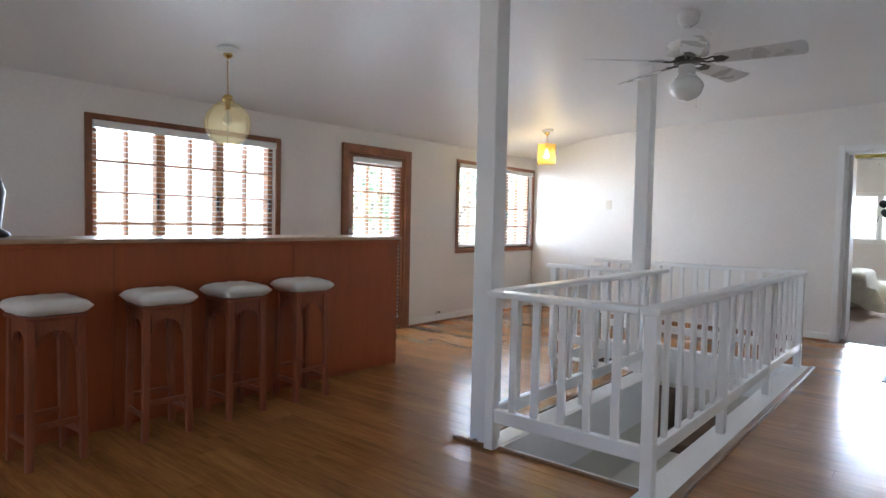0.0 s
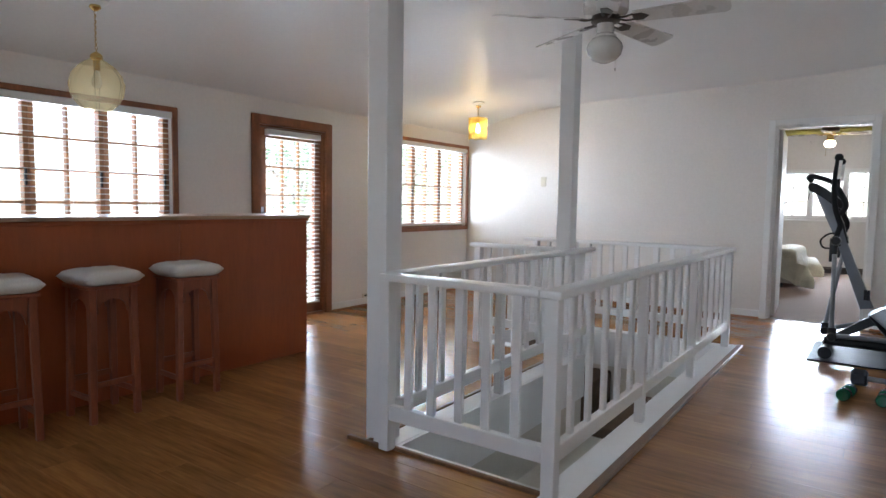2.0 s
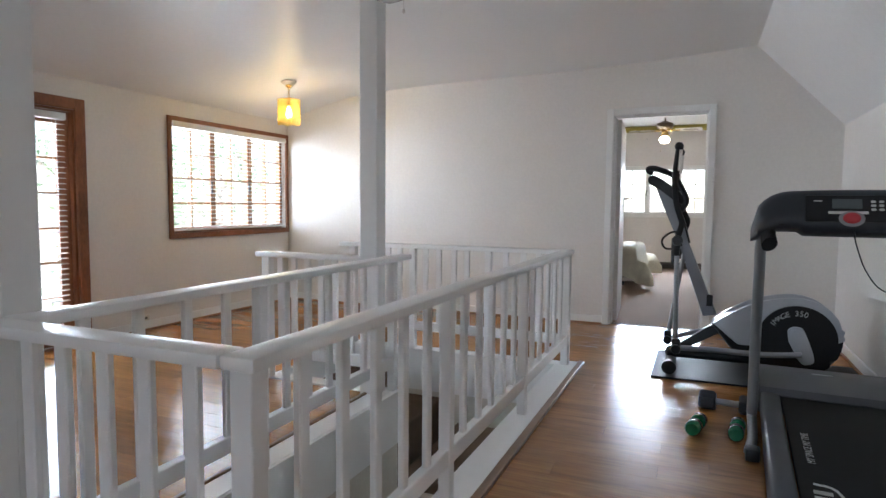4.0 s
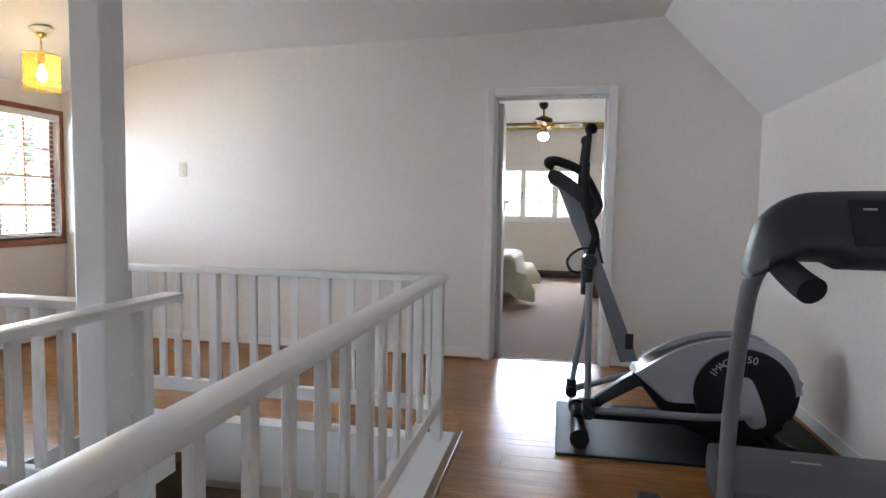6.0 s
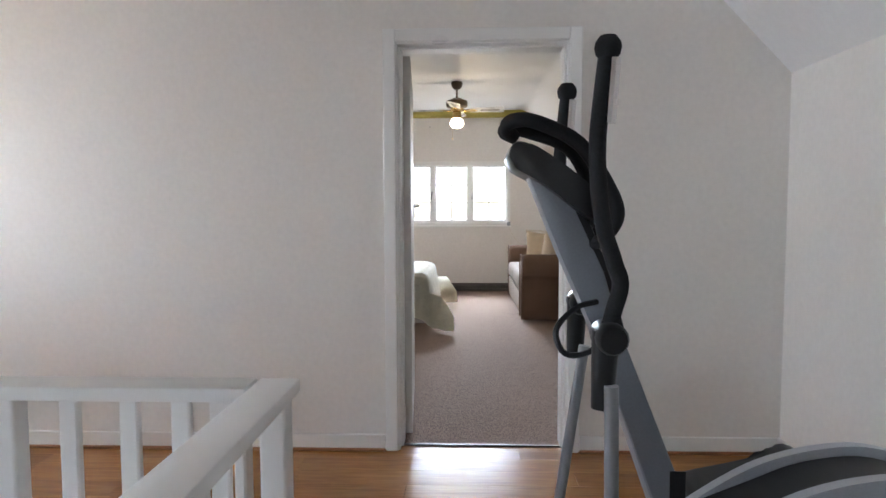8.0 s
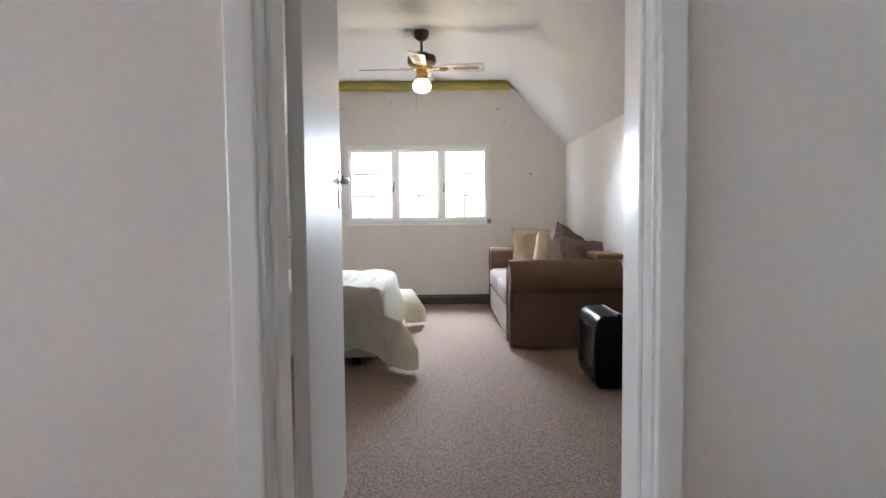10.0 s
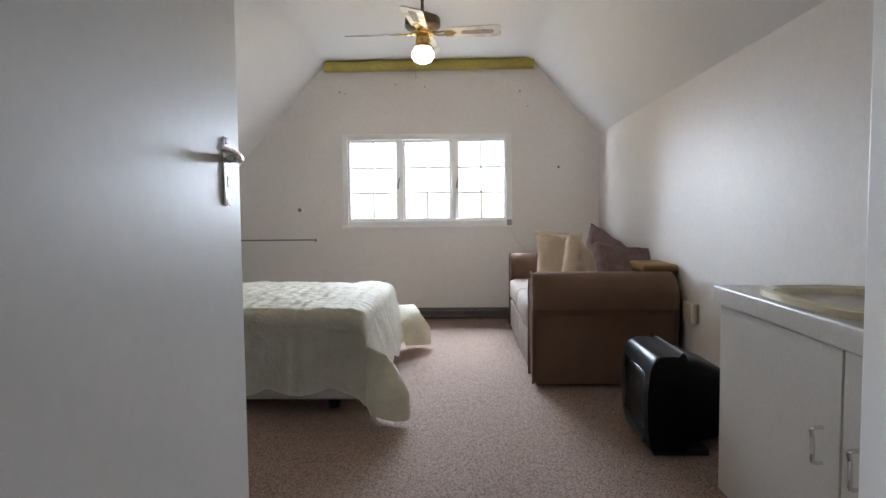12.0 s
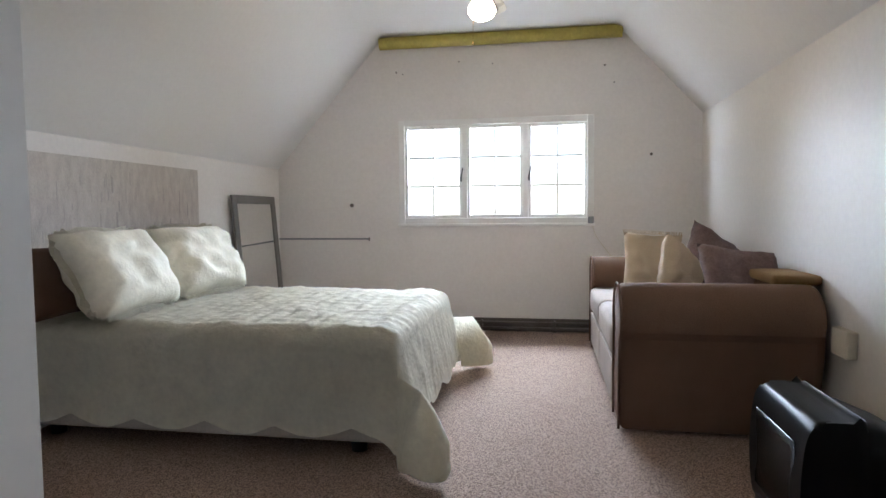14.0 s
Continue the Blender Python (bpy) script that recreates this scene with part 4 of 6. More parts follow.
def ceiling_fan(name, at, ceil, blade_z, n, phase, r1, metal, housing, label, globe, globe_z, lit, tilt=-14, vents=False):
    t = thing(name, (at[0], at[1], 0), label, "ceiling fan")
    z = blade_z
    bm = lathe(bmesh.new(), [(0, ceil), (0.062, ceil), (0.066, ceil - 0.02), (0.055, ceil - 0.06), (0.025, ceil - 0.085), (0.0, ceil - 0.085)])
    part("canopy", bm, housing, t, smooth="edges")
    bm = bmesh.new()
    tube(bm, [(0, 0, ceil - 0.08), (0, 0, z + 0.12)], 0.011, 12)
    part("downrod", bm, housing, t, smooth="edges")
    bm = lathe(bmesh.new(), [(0, z + 0.135), (0.05, z + 0.135), (0.06, z + 0.125), (0.115, z + 0.105), (0.122, z + 0.09), (0.122, z + 0.045), (0.11, z + 0.03), (0.07, z + 0.02), (0.0, z + 0.02)])
    part("motor_housing", bm, housing, t, smooth="edges")
    bm = lathe(bmesh.new(), [(0, z + 0.021), (0.075, z + 0.021), (0.078, z - 0.01), (0.05, z - 0.022), (0, z - 0.022)])
    part("flywheel", bm, metal, t, smooth="edges")
    for k in range(n):
        m = pose(0, 0, z, 0, 0, phase + 360 / n * k)
        bm = bmesh.new()
        for s in (-1, 1):
            tube(bm, smooth_path([(0.06, s * 0.008, 0.005), (0.11, s * 0.02, -0.006), (0.16, s * 0.026, 0.0), (0.20, s * 0.012, 0.0)], 4), 0.006, 6, 0.6)
        prism(bm, [(0.15, -0.03), (0.20, -0.034), (0.235, 0), (0.20, 0.034), (0.15, 0.03)], -0.007, -0.0035, "z")
        ir = part("blade_arm", bm, metal, t, "ornate metal blade bracket", smooth="edges")
        ir.matrix_basis = m @ pose(0, 0, 0, tilt, 0, 0)
        bl = part("blade", fan_blade(0.155, r1, 0.11, 0.15), M_FANWHITE, t, "off-white fan blade")
        bl.matrix_basis = m @ pose(0, 0, 0, tilt, 0, 0)
        if vents:
            bm = bmesh.new()
            prism(bm, [(0.29 + 0.026 * math.cos(a) + (0.17 if abs(a) < 1.58 else 0), 0.026 * math.sin(a)) for a in [i * math.pi / 6 for i in range(-6, 6)]], -0.0042, -0.0032, "z")
            part("cane_inset", bm, mat("woven_cane", (0.30, 0.27, 0.25), 0.7, scale=40, grain=200, amount=0.3), bl, "woven cane panel let into the blade")
    bm = lathe(bmesh.new(), [(0, z - 0.02), (0.045, z - 0.02), (0.05, z - 0.05), (0.048, z - 0.075), (0.06, z - 0.085), (0.058, z - 0.095), (0.0, z - 0.095)])
    part("light_fitter", bm, metal if vents else M_FANWHITE, t, smooth="edges")
    bm = lathe(bmesh.new(), globe)
    o = part("globe", bm, M_OPALLIT if lit else M_OPAL, t, "glowing opal glass globe" if lit else "unlit white opal glass bowl", smooth=True)
    if lit:
        o.visible_shadow = False
    bm = bmesh.new()
    tube(bm, [(0.055 if not vents else -0.05, 0.02, z - 0.08), (0.057 if not vents else -0.052, 0.02, globe_z)], 0.0012, 5)
    lathe(bm, [(0, 0.0), (0.005, -0.003), (0.006, -0.015), (0, -0.02)], at=(0.057 if not vents else -0.052, 0.02, globe_z), seg=8)
    part("pull_chain", bm, M_BRASS if vents else M_FANWHITE, t, smooth=True)
    return t


FX, FY, FZ, FR, FP = -1.412, 3.985, 2.202, 0.632, 4.5
ceiling_fan("ceiling_fan", (FX, FY), 2.495, FZ, 5, FP, FR, mat("dark_bronze", (0.10, 0.085, 0.07), 0.35, 0.8, amount=0.15), M_FANWHITE,
            "white five-blade ceiling fan with an unlit glass bowl",
            [(0.05, FZ - 0.092), (0.068, FZ - 0.10), (0.09, FZ - 0.125), (0.098, FZ - 0.15), (0.09, FZ - 0.185), (0.065, FZ - 0.215), (0.03, FZ - 0.23), (0, FZ - 0.233)], FZ - 0.26, False)
BZ = 2.34
ceiling_fan("ceiling_fan", (-0.795, 11.90), 2.655, BZ, 4, -4, 0.535, M_BRASS, mat("antique_bronze", (0.13, 0.10, 0.07), 0.32, 0.7, amount=0.15),
            "brass and white ceiling fan with its lamp lit",
            [(0.04, BZ - 0.095), (0.06, BZ - 0.105), (0.075, BZ - 0.13), (0.078, BZ - 0.155), (0.06, BZ - 0.185), (0.03, BZ - 0.20), (0, BZ - 0.203)], BZ - 0.31, True, vents=True)

# ---- small fixtures of the lounge ----
sw = thing("light_switch", (-3.695, YP, 1.478), "ivory double light switch plate on the partition wall", "light switch")
part("plate", boxed((-0.037, -0.010, -0.06), (0.037, -0.0005, 0.06), 0.004, 2), M_PLASTIC, sw)
for dz in (0.025, -0.025):
    part("rocker", boxed((-0.012, -0.015, dz - 0.016), (0.012, -0.010, dz + 0.016), 0.002), M_PLASTIC, sw)
so = thing("wall_socket", (XL + 0.016, 5.79, 0.115), "small ivory socket low on the wall above the skirting", "socket")
part("plate", boxed((0, -0.045, -0.022), (0.012, 0.045, 0.022), 0.003), M_PLASTIC, so)
part("plug_hole", boxed((0.0122, -0.02, -0.008), (0.0128, 0.02, 0.008)), M_BLACK, so)

# ---- exercise machines ----
mt = thing("exercise_mat", (0.12, 6.55, 0.0), "black rubber mat under the elliptical trainer", "mat")
part("sheet", boxed((-0.64, -0.415, 0), (0.70, 0.415, 0.012), 0.004), M_RUBBER, mt)

el = thing("elliptical_trainer", (-0.025, 6.48, 0.012), "silver and black elliptical trainer standing on a rubber mat", "elliptical trainer")
# silver shell over the flywheel, seen from the side as a long teardrop
shell = [(-0.12, 0.40), (-0.05, 0.45), (0.10, 0.515), (0.24, 0.57), (0.40, 0.59), (0.53, 0.555), (0.62, 0.48), (0.665, 0.39), (0.66, 0.28), (0.60, 0.17), (0.45, 0.09), (0.20, 0.10), (0.02, 0.22)]
sil = [(-0.11, 0.41), (0.02, 0.50), (0.14, 0.565), (0.28, 0.605), (0.42, 0.615), (0.54, 0.58), (0.625, 0.50), (0.655, 0.41), (0.648, 0.34), (0.30, 0.30), (0.19, 0.28), (0.05, 0.275)]
smo = lambda poly: [(p.x, p.z) for p in smooth_path([(u, 0, w) for u, w in poly], 4)]
bm = prism(bmesh.new(), smo([(u, w - 0.058) for u, w in shell]), -0.085, 0.085, "y", 0.03, 3)
body = part("shroud", bm, M_BLACK, el, "black plastic flywheel housing", smooth="edges")
for s in (-1, 1):
    bm = prism(bmesh.new(), smo([(u, w - 0.058) for u, w in sil]), s * 0.086, s * 0.118, "y", 0.016, 3)
    part("side_cover", bm, M_SILVER, el, "silver side cover with a swept edge", smooth="edges")
    disc = [(0.40 + 0.232 * math.cos(a), 0.289 + 0.222 * math.sin(a)) for a in [2 * math.pi * i / 48 for i in range(48)]]
    dk = part("crank_disc", prism(bmesh.new(), disc, s * 0.119, s * 0.142, "y", 0.006, 2), M_BLACK, el, "large round black crank disc with pale lettering", smooth="edges")
    if s < 0:
        for k, ch in enumerate("IMAGE 350"):
            if ch == " ":
                continue
            a = math.radians(147 - k * 9.0)
            words("lettering", ch, 0.050, pose(0.40 + 0.172 * math.cos(a), -0.1428, 0.289 + 0.172 * math.sin(a), 0, -math.degrees(a) + 90, 0) @ pose(0, 0, 0, 90, 0, 0), M_PRINT, dk)
        arm = [(0.34, 0.40), (0.36, 0.425), (0.405, 0.43), (0.44, 0.40), (0.50, 0.23), (0.47, 0.19), (0.42, 0.20), (0.35, 0.33)]
        part("crank_arm", prism(bmesh.new(), smo([(u, w - 0.056) for u, w in arm]), s * 0.1432, s * 0.165, "y", 0.004), M_SILVER, dk, "grey crank arm", smooth="edges")
# sloping pedal track covers and pedals
for s in (-1, 1):
    bm = bmesh.new()
    tube(bm, smooth_path([(-0.335, -0.235, 0.185), (-0.1, -0.23, 0.19), (0.2, -0.215, 0.185), (0.42, -0.19, 0.20)] if s < 0 else [(-0.41, 0.235, 0.15), (-0.11, 0.235, 0.25), (0.2, 0.215, 0.33), (0.42, 0.19, 0.36)], 4), 0.019, 10)
    part("pedal_bar", bm, M_GREYMETAL, el, "grey steel pedal bar", smooth="edges")
    zz = 0.405 if s > 0 else 0.215
    pts = [(-0.03, 0.0), (0.0, 0.028), (0.20, 0.075), (0.27, 0.115), (0.32, 0.12), (0.345, 0.095), (0.33, 0.07), (0.20, 0.03), (0.02, -0.02)]
    if s > 0:
        bm = prism(bmesh.new(), smo([(u, w + zz - 0.045) for u, w in pts]), 0.15, 0.30, "y", 0.01, 2)
        part("pedal", bm, M_BLACK, el, "long black foot pedal", smooth="edges")
    bm = bmesh.new()
    top = 0.80 if s < 0 else 0.78
    # lower links from the swing arms to the pedal bars
    tube(bm, [(-0.355 if s < 0 else -0.32, s * 0.245, top + 0.02), (-0.345 if s < 0 else -0.415, s * 0.24, 0.205 if s < 0 else 0.165)], 0.0165, 12)
    part("swing_link", bm, M_GREYMETAL, el, "grey steel swing link", smooth="edges")
    bm = bmesh.new()
    cx, cz = (-0.340, 0.205) if s < 0 else (-0.415, 0.165)
    box(bm, (cx - 0.028, s * 0.24 - 0.03, cz - 0.03), (cx + 0.028, s * 0.24 + 0.03, cz + 0.045), 0.008, 2)
    lathe(bm, [(0, -0.045), (0.03, -0.045), (0.034, -0.035), (0.034, 0.035), (0.03, 0.045), (0, 0.045)], m=pose(cx, s * 0.24, cz - 0.025, 90, 0, 0), seg=16)
    part("link_joint", bm, M_BLACK, el, "black joint cap", smooth="edges")
    bm = bmesh.new()
    y = -0.215 if s < 0 else 0.30
    path = smooth_path([(-0.40, y, 1.565), (-0.412, y, 1.46), (-0.42, y, 1.36), (-0.415, y, 1.27), (-0.385, y, 1.165), (-0.355, y, 1.10), (-0.335, y, 1.045), (-0.35, y, 0.98), (-0.368, y, 0.90), (-0.365, y, 0.80)], 5)
    if s < 0:
        path = [Vector((p.x + 0.004 + 0.030 * max(0.0, min(1.0, (p.z - 1.08) / 0.2)), p.y, p.z)) for p in path]
    else:
        path = [Vector((p.x + 0.03, p.y, p.z)) for p in path]
    tube(bm, path, 0.0195, 12)
    lathe(bm, [(0, 0.03), (0.018, 0.026), (0.028, 0.012), (0.030, 0), (0.027, -0.014), (0.02, -0.022)], at=path[0], seg=16)
    part("swing_arm", bm, M_FOAM, el, "tall black foam-gripped swing arm", smooth="edges")
    bm = bmesh.new()
    x = path[0].x
    tube(bm, [(x + 0.013, y - 0.013, 1.54), (x + 0.004, y - 0.013, 1.40)], 0.013, 8)
    part("pulse_sensor", bm, M_CHROME, el, "chrome pulse plate", smooth="edges")
    bm = bmesh.new()
    tube(bm, [(-0.362 + 0.03 * (s > 0), y, 0.94), (-0.368 + 0.03 * (s > 0), y, 0.76)], [0.032, 0.026], 14)
    lathe(bm, [(0, -0.05), (0.03, -0.05), (0.036, -0.04), (0.036, 0.04), (0.03, 0.05), (0, 0.05)], m=pose(-0.355 + 0.03 * (s > 0), y, 0.925, 90, 0, 0), seg=16)
    part("pivot_cover", bm, M_BLACK, el, smooth="edges")
# mast and console
mast = [(-0.535, 1.33), (-0.485, 1.34), (-0.40, 1.24), (-0.325, 1.05), (-0.285, 0.90), (-0.085, 0.40), (-0.175, 0.385), (-0.36, 0.92), (-0.44, 1.10)]
part("mast", prism(bmesh.new(), mast, -0.045, 0.045, "y", 0.008, 2), M_MAST, el, "blue-grey sloping mast", smooth="edges")
part("mast_back", prism(bmesh.new(), [(-0.46, 1.30), (-0.39, 1.235), (-0.315, 1.05), (-0.275, 0.90), (-0.287, 0.90), (-0.33, 1.05), (-0.41, 1.23)], -0.052, 0.052, "y", 0.004), M_BLACK, el, "black rear mast cover", smooth="edges")
bm = prism(bmesh.new(), smo([(-0.575, 1.365), (-0.555, 1.40), (-0.50, 1.385), (-0.40, 1.315), (-0.315, 1.235), (-0.31, 1.20), (-0.36, 1.20), (-0.48, 1.29), (-0.56, 1.335)]), -0.088, 0.088, "y", 0.012, 2)
bmesh.ops.translate(bm, vec=(0, 0, -0.022), verts=bm.verts)
part("console", bm, M_BLACK, el, "black instrument console", smooth="edges")
for s in (-1, 1):
    bm = bmesh.new()
    tube(bm, smooth_path([(-0.355, s * 0.03, 1.145), (-0.335, s * 0.07, 1.165), (-0.31, s * 0.09, 1.22), (-0.335, s * 0.095, 1.29), (-0.40, s * 0.07, 1.395), (-0.51, s * 0.095, 1.445), (-0.565, s * 0.07, 1.45), (-0.575, s * 0.03, 1.435), (-0.555, 0, 1.42)], 5), 0.0185, 10)
    bmesh.ops.translate(bm, vec=(0, 0, -0.022), verts=bm.verts)
    part("fixed_handle", bm, M_FOAM, el, "looped black fixed handlebar", smooth="edges")
bm = bmesh.new()
tube(bm, smooth_path([(-0.35, -0.06, 0.98), (-0.41, -0.10, 0.97), (-0.46, -0.12, 0.92), (-0.44, -0.13, 0.865), (-0.38, -0.10, 0.86), (-0.33, -0.06, 0.885)], 5), 0.0075, 8)
part("cable", bm, M_BLACK, el, "loose black cable", smooth="edges")
part("bolt_plate", boxed((-0.155, -0.0475, 0.46), (-0.115, -0.0455, 0.54)), M_BLACK, el)
# base frame
bm = bmesh.new()
tube(bm, [(-0.40, -0.01, 0.10), (0.10, 0, 0.10), (0.58, 0, 0.09)], 0.035, 10)
part("base_beam", bm, M_BLACK, el, smooth="edges")
part("brace", prism(bmesh.new(), [(-0.40, 0.09), (-0.36, 0.14), (-0.15, 0.30), (0.02, 0.40), (0.10, 0.25), (-0.08, 0.27), (-0.26, 0.16), (-0.30, 0.09)], -0.03, 0.03, "y", 0.006), M_BLACK, el, smooth="edges")
for x, h in ((-0.38, 0.22), (0.56, 0.22)):
    bm = bmesh.new()
    tube(bm, [(x, -h, 0.045), (x, h, 0.045)], 0.036, 12)
    for s in (-1, 1):
        tube(bm, [(x, s * h, 0.050), (x, s * (h + 0.06), 0.050)], 0.048, 14)
    tube(bm, [(x, 0, 0.05), (x, 0, 0.11)], 0.03, 10)
    part("stabiliser", bm, M_BLACK, el, "round black stabiliser foot", smooth="edges")

# treadmill, folded flat to the floor, its belt towards the window
tm = thing("treadmill", (0.0, 0.0, 0.0), "dark grey treadmill with a wide console on bent grey uprights", "treadmill")
TX0, TX1, TY0, TY1 = 0.115, 0.80, 3.84, 5.90
part("belt", boxed((TX0 + 0.095, TY0 + 0.03, 0.14), (TX1 - 0.095, TY1 - 0.42, 0.165), 0.01, 2), M_BELT, tm, "black running belt with worn pale lettering", smooth="edges")
for x0, x1 in ((TX0, TX0 + 0.09), (TX1 - 0.09, TX1)):
    part("side_rail", boxed((x0, TY0 + 0.05, 0.05), (x1, TY1 - 0.40, 0.178), 0.015, 3), M_CHARCOAL, tm, "ridged grey foot rail", smooth="edges")
    part("end_cap", boxed((x0 - 0.006, TY0, 0.03), (x1 + 0.006, TY0 + 0.055, 0.183), 0.02, 3), M_BLACK, tm, smooth="edges")
    bm = bmesh.new()
    tube(bm, [((x0 + x1) / 2 - 0.03, TY0 + 0.12, 0.035), ((x0 + x1) / 2 + 0.03, TY0 + 0.12, 0.035)], 0.035, 14)
    part("foot_wheel", bm, M_BLACK, tm, smooth="edges")
hood = [(TY1 - 0.44, 0.17), (TY1 - 0.42, 0.205), (TY1 - 0.30, 0.245), (TY1 - 0.08, 0.25), (TY1 - 0.01, 0.225), (TY1 + 0.02, 0.16), (TY1 + 0.01, 0.05), (TY1 - 0.40, 0.05)]
bm = prism(bmesh.new(), hood, TX0 - 0.015, TX1 + 0.015, "x", 0.018, 3)
hd = part("motor_hood", bm, mat("dark_grey_hood", (0.085, 0.088, 0.095), 0.45, scale=5, grain=220, amount=0.1, bump=0.12), tm, "dark grey rounded motor hood", smooth="edges")
part("badge", boxed((0.37, TY1 - 0.20, 0.2485), (0.47, TY1 - 0.185, 0.251), 0.001), M_PRINT, hd, "small pale badge")
ms = words("lettering", "MY SPACE MY TIME", 0.042, pose(0.275, 4.72, 0.1662, 0, 0, 90), M_PRINT, tm, 0.0004)
bm = bmesh.new()
for k in range(6):
    box(bm, (0.255, 3.99 + k * 0.052, 0.1655), (0.315, 4.02 + k * 0.052, 0.1668))
tube(bm, smooth_path([(0.345, 3.95, 0.1662), (0.36, 4.1, 0.1662), (0.33, 4.3, 0.1662), (0.26, 4.33, 0.1662)], 4), 0.006, 6, 0.2)
part("belt_mark", bm, M_PRINT, tm, "pale printed mark on the belt")
for s, x in ((1, 0.075), (-1, 0.84)):
    bm = bmesh.new()
    tube(bm, smooth_path([(x, 5.40, 0.07), (x, 5.385, 0.22), (x, 5.37, 0.45), (x, 5.31, 0.70), (x, 5.23, 0.90), (x, 5.15, 1.02), (x + s * 0.02, 5.08, 1.10)], 5), 0.026, 14)
    tube(bm, smooth_path([(x, 5.62, 0.04), (x, 5.42, 0.045), (x, 5.1, 0.04), (x - s * 0.015, 4.92, 0.03)], 4), 0.024, 12)
    up = part("upright", bm, M_GREYMETAL, tm, "bent grey steel upright", smooth="edges")
    part("foot_cap", boxed((x - 0.032, 4.86, 0.0), (x + 0.03, 4.94, 0.062), 0.012, 2), M_BLACK, up, smooth="edges")
    # grip below each end of the console
    bm = bmesh.new()
    tube(bm, smooth_path([(x + s * 0.02, 5.04, 1.105), (x + s * 0.02, 4.95, 1.085), (x + s * 0.02, 4.82, 1.06), (x + s * 0.02, 4.70, 1.045)], 4), 0.034, 14, 0.8)
    part("grip", bm, M_FOAM, tm, "thick black foam grip", smooth="edges")
# console: one arched hull with rounded, drooping ends
def console_hull():
    sec = smo([(5.10, 0.04), (5.13, 0.38), (5.08, 0.85), (5.01, 1.0), (4.95, 0.93), (4.88, 0.38), (4.90, 0.12), (5.0, 0.0)])
    bm = bmesh.new()
    rings = []
    for k in range(33):
        u = -1 + k / 16
        e = abs(u)
        x = 0.445 + 0.42 * u
        top = 1.285 - 0.012 * e * e
        if e > 0.62:
            f = (e - 0.62) / 0.38
            top -= 0.155 * (1 - math.sqrt(max(0.0, 1 - f ** 2.2)))
        low = 1.072 + (0.018 if 0.55 < e < 0.8 else 0.0) - (0.045 * ((e - 0.8) / 0.2) ** 1.5 if e > 0.8 else 0)
        if e > 0.97:
            top, low = top - 0.012, low + 0.012
        mid = 5.0
        pinch = 1.0 if e < 0.9 else 1.0 - 0.45 * ((e - 0.9) / 0.1) ** 2
        rings.append([bm.verts.new((x, mid + (y - mid) * pinch, low + (top - low) * z)) for y, z in sec])
    m = len(sec)
    for r0, r1 in zip(rings, rings[1:]):
        for i in range(m):
            bm.faces.new((r0[i], r0[(i + 1) % m], r1[(i + 1) % m], r1[i]))
    bm.faces.new(rings[0])
    bm.faces.new(rings[-1][::-1])
    bmesh.ops.recalc_face_normals(bm, faces=bm.faces[:])
    return bm


cs = part("console", console_hull(), M_CHARCOAL, tm, "arched dark grey console with rounded ends", smooth="edges")
for x in (0.145, 0.77):
    bm = lathe(bmesh.new(), [(0, 0.004), (0.028, 0.003), (0.034, -0.004), (0, -0.004)], seg=20)
    o = part("cup_hollow", bm, M_BLACK, cs, smooth="edges")
    o.matrix_basis = pose(x, 4.895, 1.155, 62, 0, 0)
def on_panel(name, x0, x1, w0, w1, h, material, label=""):
    o = part(name, boxed((x0, w0, 0), (x1, w1, h), min(h, 0.003)), material, cs, label)
    o.matrix_basis = pose(0, 4.902, 1.196, 60, 0, 0)
on_panel("panel_inset", 0.235, 0.68, -0.062, 0.075, 0.004, M_BLACK, "black control panel")
on_panel("display", 0.335, 0.445, 0.005, 0.055, 0.007, M_SCREEN, "grey display")
on_panel("key_strip", 0.32, 0.465, -0.022, -0.008, 0.007, M_PRINT, "pale row of keys")
for k in range(6):
    on_panel("key", 0.475 + 0.028 * (k % 2), 0.493 + 0.028 * (k % 2), 0.035 - 0.02 * (k // 2), 0.047 - 0.02 * (k // 2), 0.008, M_PRINT)
on_panel("brand_strip", 0.265, 0.30, 0.04, 0.048, 0.006, M_PRINT)
bm = lathe(bmesh.new(), [(0, 0.018), (0.018, 0.016), (0.025, 0.010), (0.027, 0)], seg=24)
for v in bm.verts:
    v.co.x *= 1.25
o = part("stop_button", bm, M_RED, cs, "red emergency stop button", smooth=True)
o.matrix_basis = pose(0.405, 4.902, 1.196, 60, 0, 0) @ pose(0, -0.045, 0.006)
bm = lathe(bmesh.new(), [(0, 0.004), (0.034, 0.004), (0.04, 0)], seg=24)
for v in bm.verts:
    v.co.x *= 1.2
o = part("button_surround", bm, M_GREYMETAL, cs, "grey ring round the stop button", smooth="edges")
o.matrix_basis = pose(0.405, 4.902, 1.196, 60, 0, 0) @ pose(0, -0.045, 0.004)
bm = bmesh.new()
tube(bm, smooth_path([(0.415, 4.90, 1.15), (0.42, 4.885, 1.08), (0.44, 4.93, 1.02), (0.48, 5.0, 0.93), (0.545, 5.06, 0.84), (0.62, 5.08, 0.815), (0.72, 5.09, 0.84), (0.80, 5.1, 0.90)], 5), 0.0028, 6)
part("safety_cord", bm, M_BLACK, tm, "thin black safety cord hanging from the console", smooth=True)


tm.matrix_basis = pose(0.04, 5.18, 0, 0, 0, -3.3) @ pose(-0.075, -5.20, 0) @ Matrix.Diagonal((1, 1, 0.97, 1))


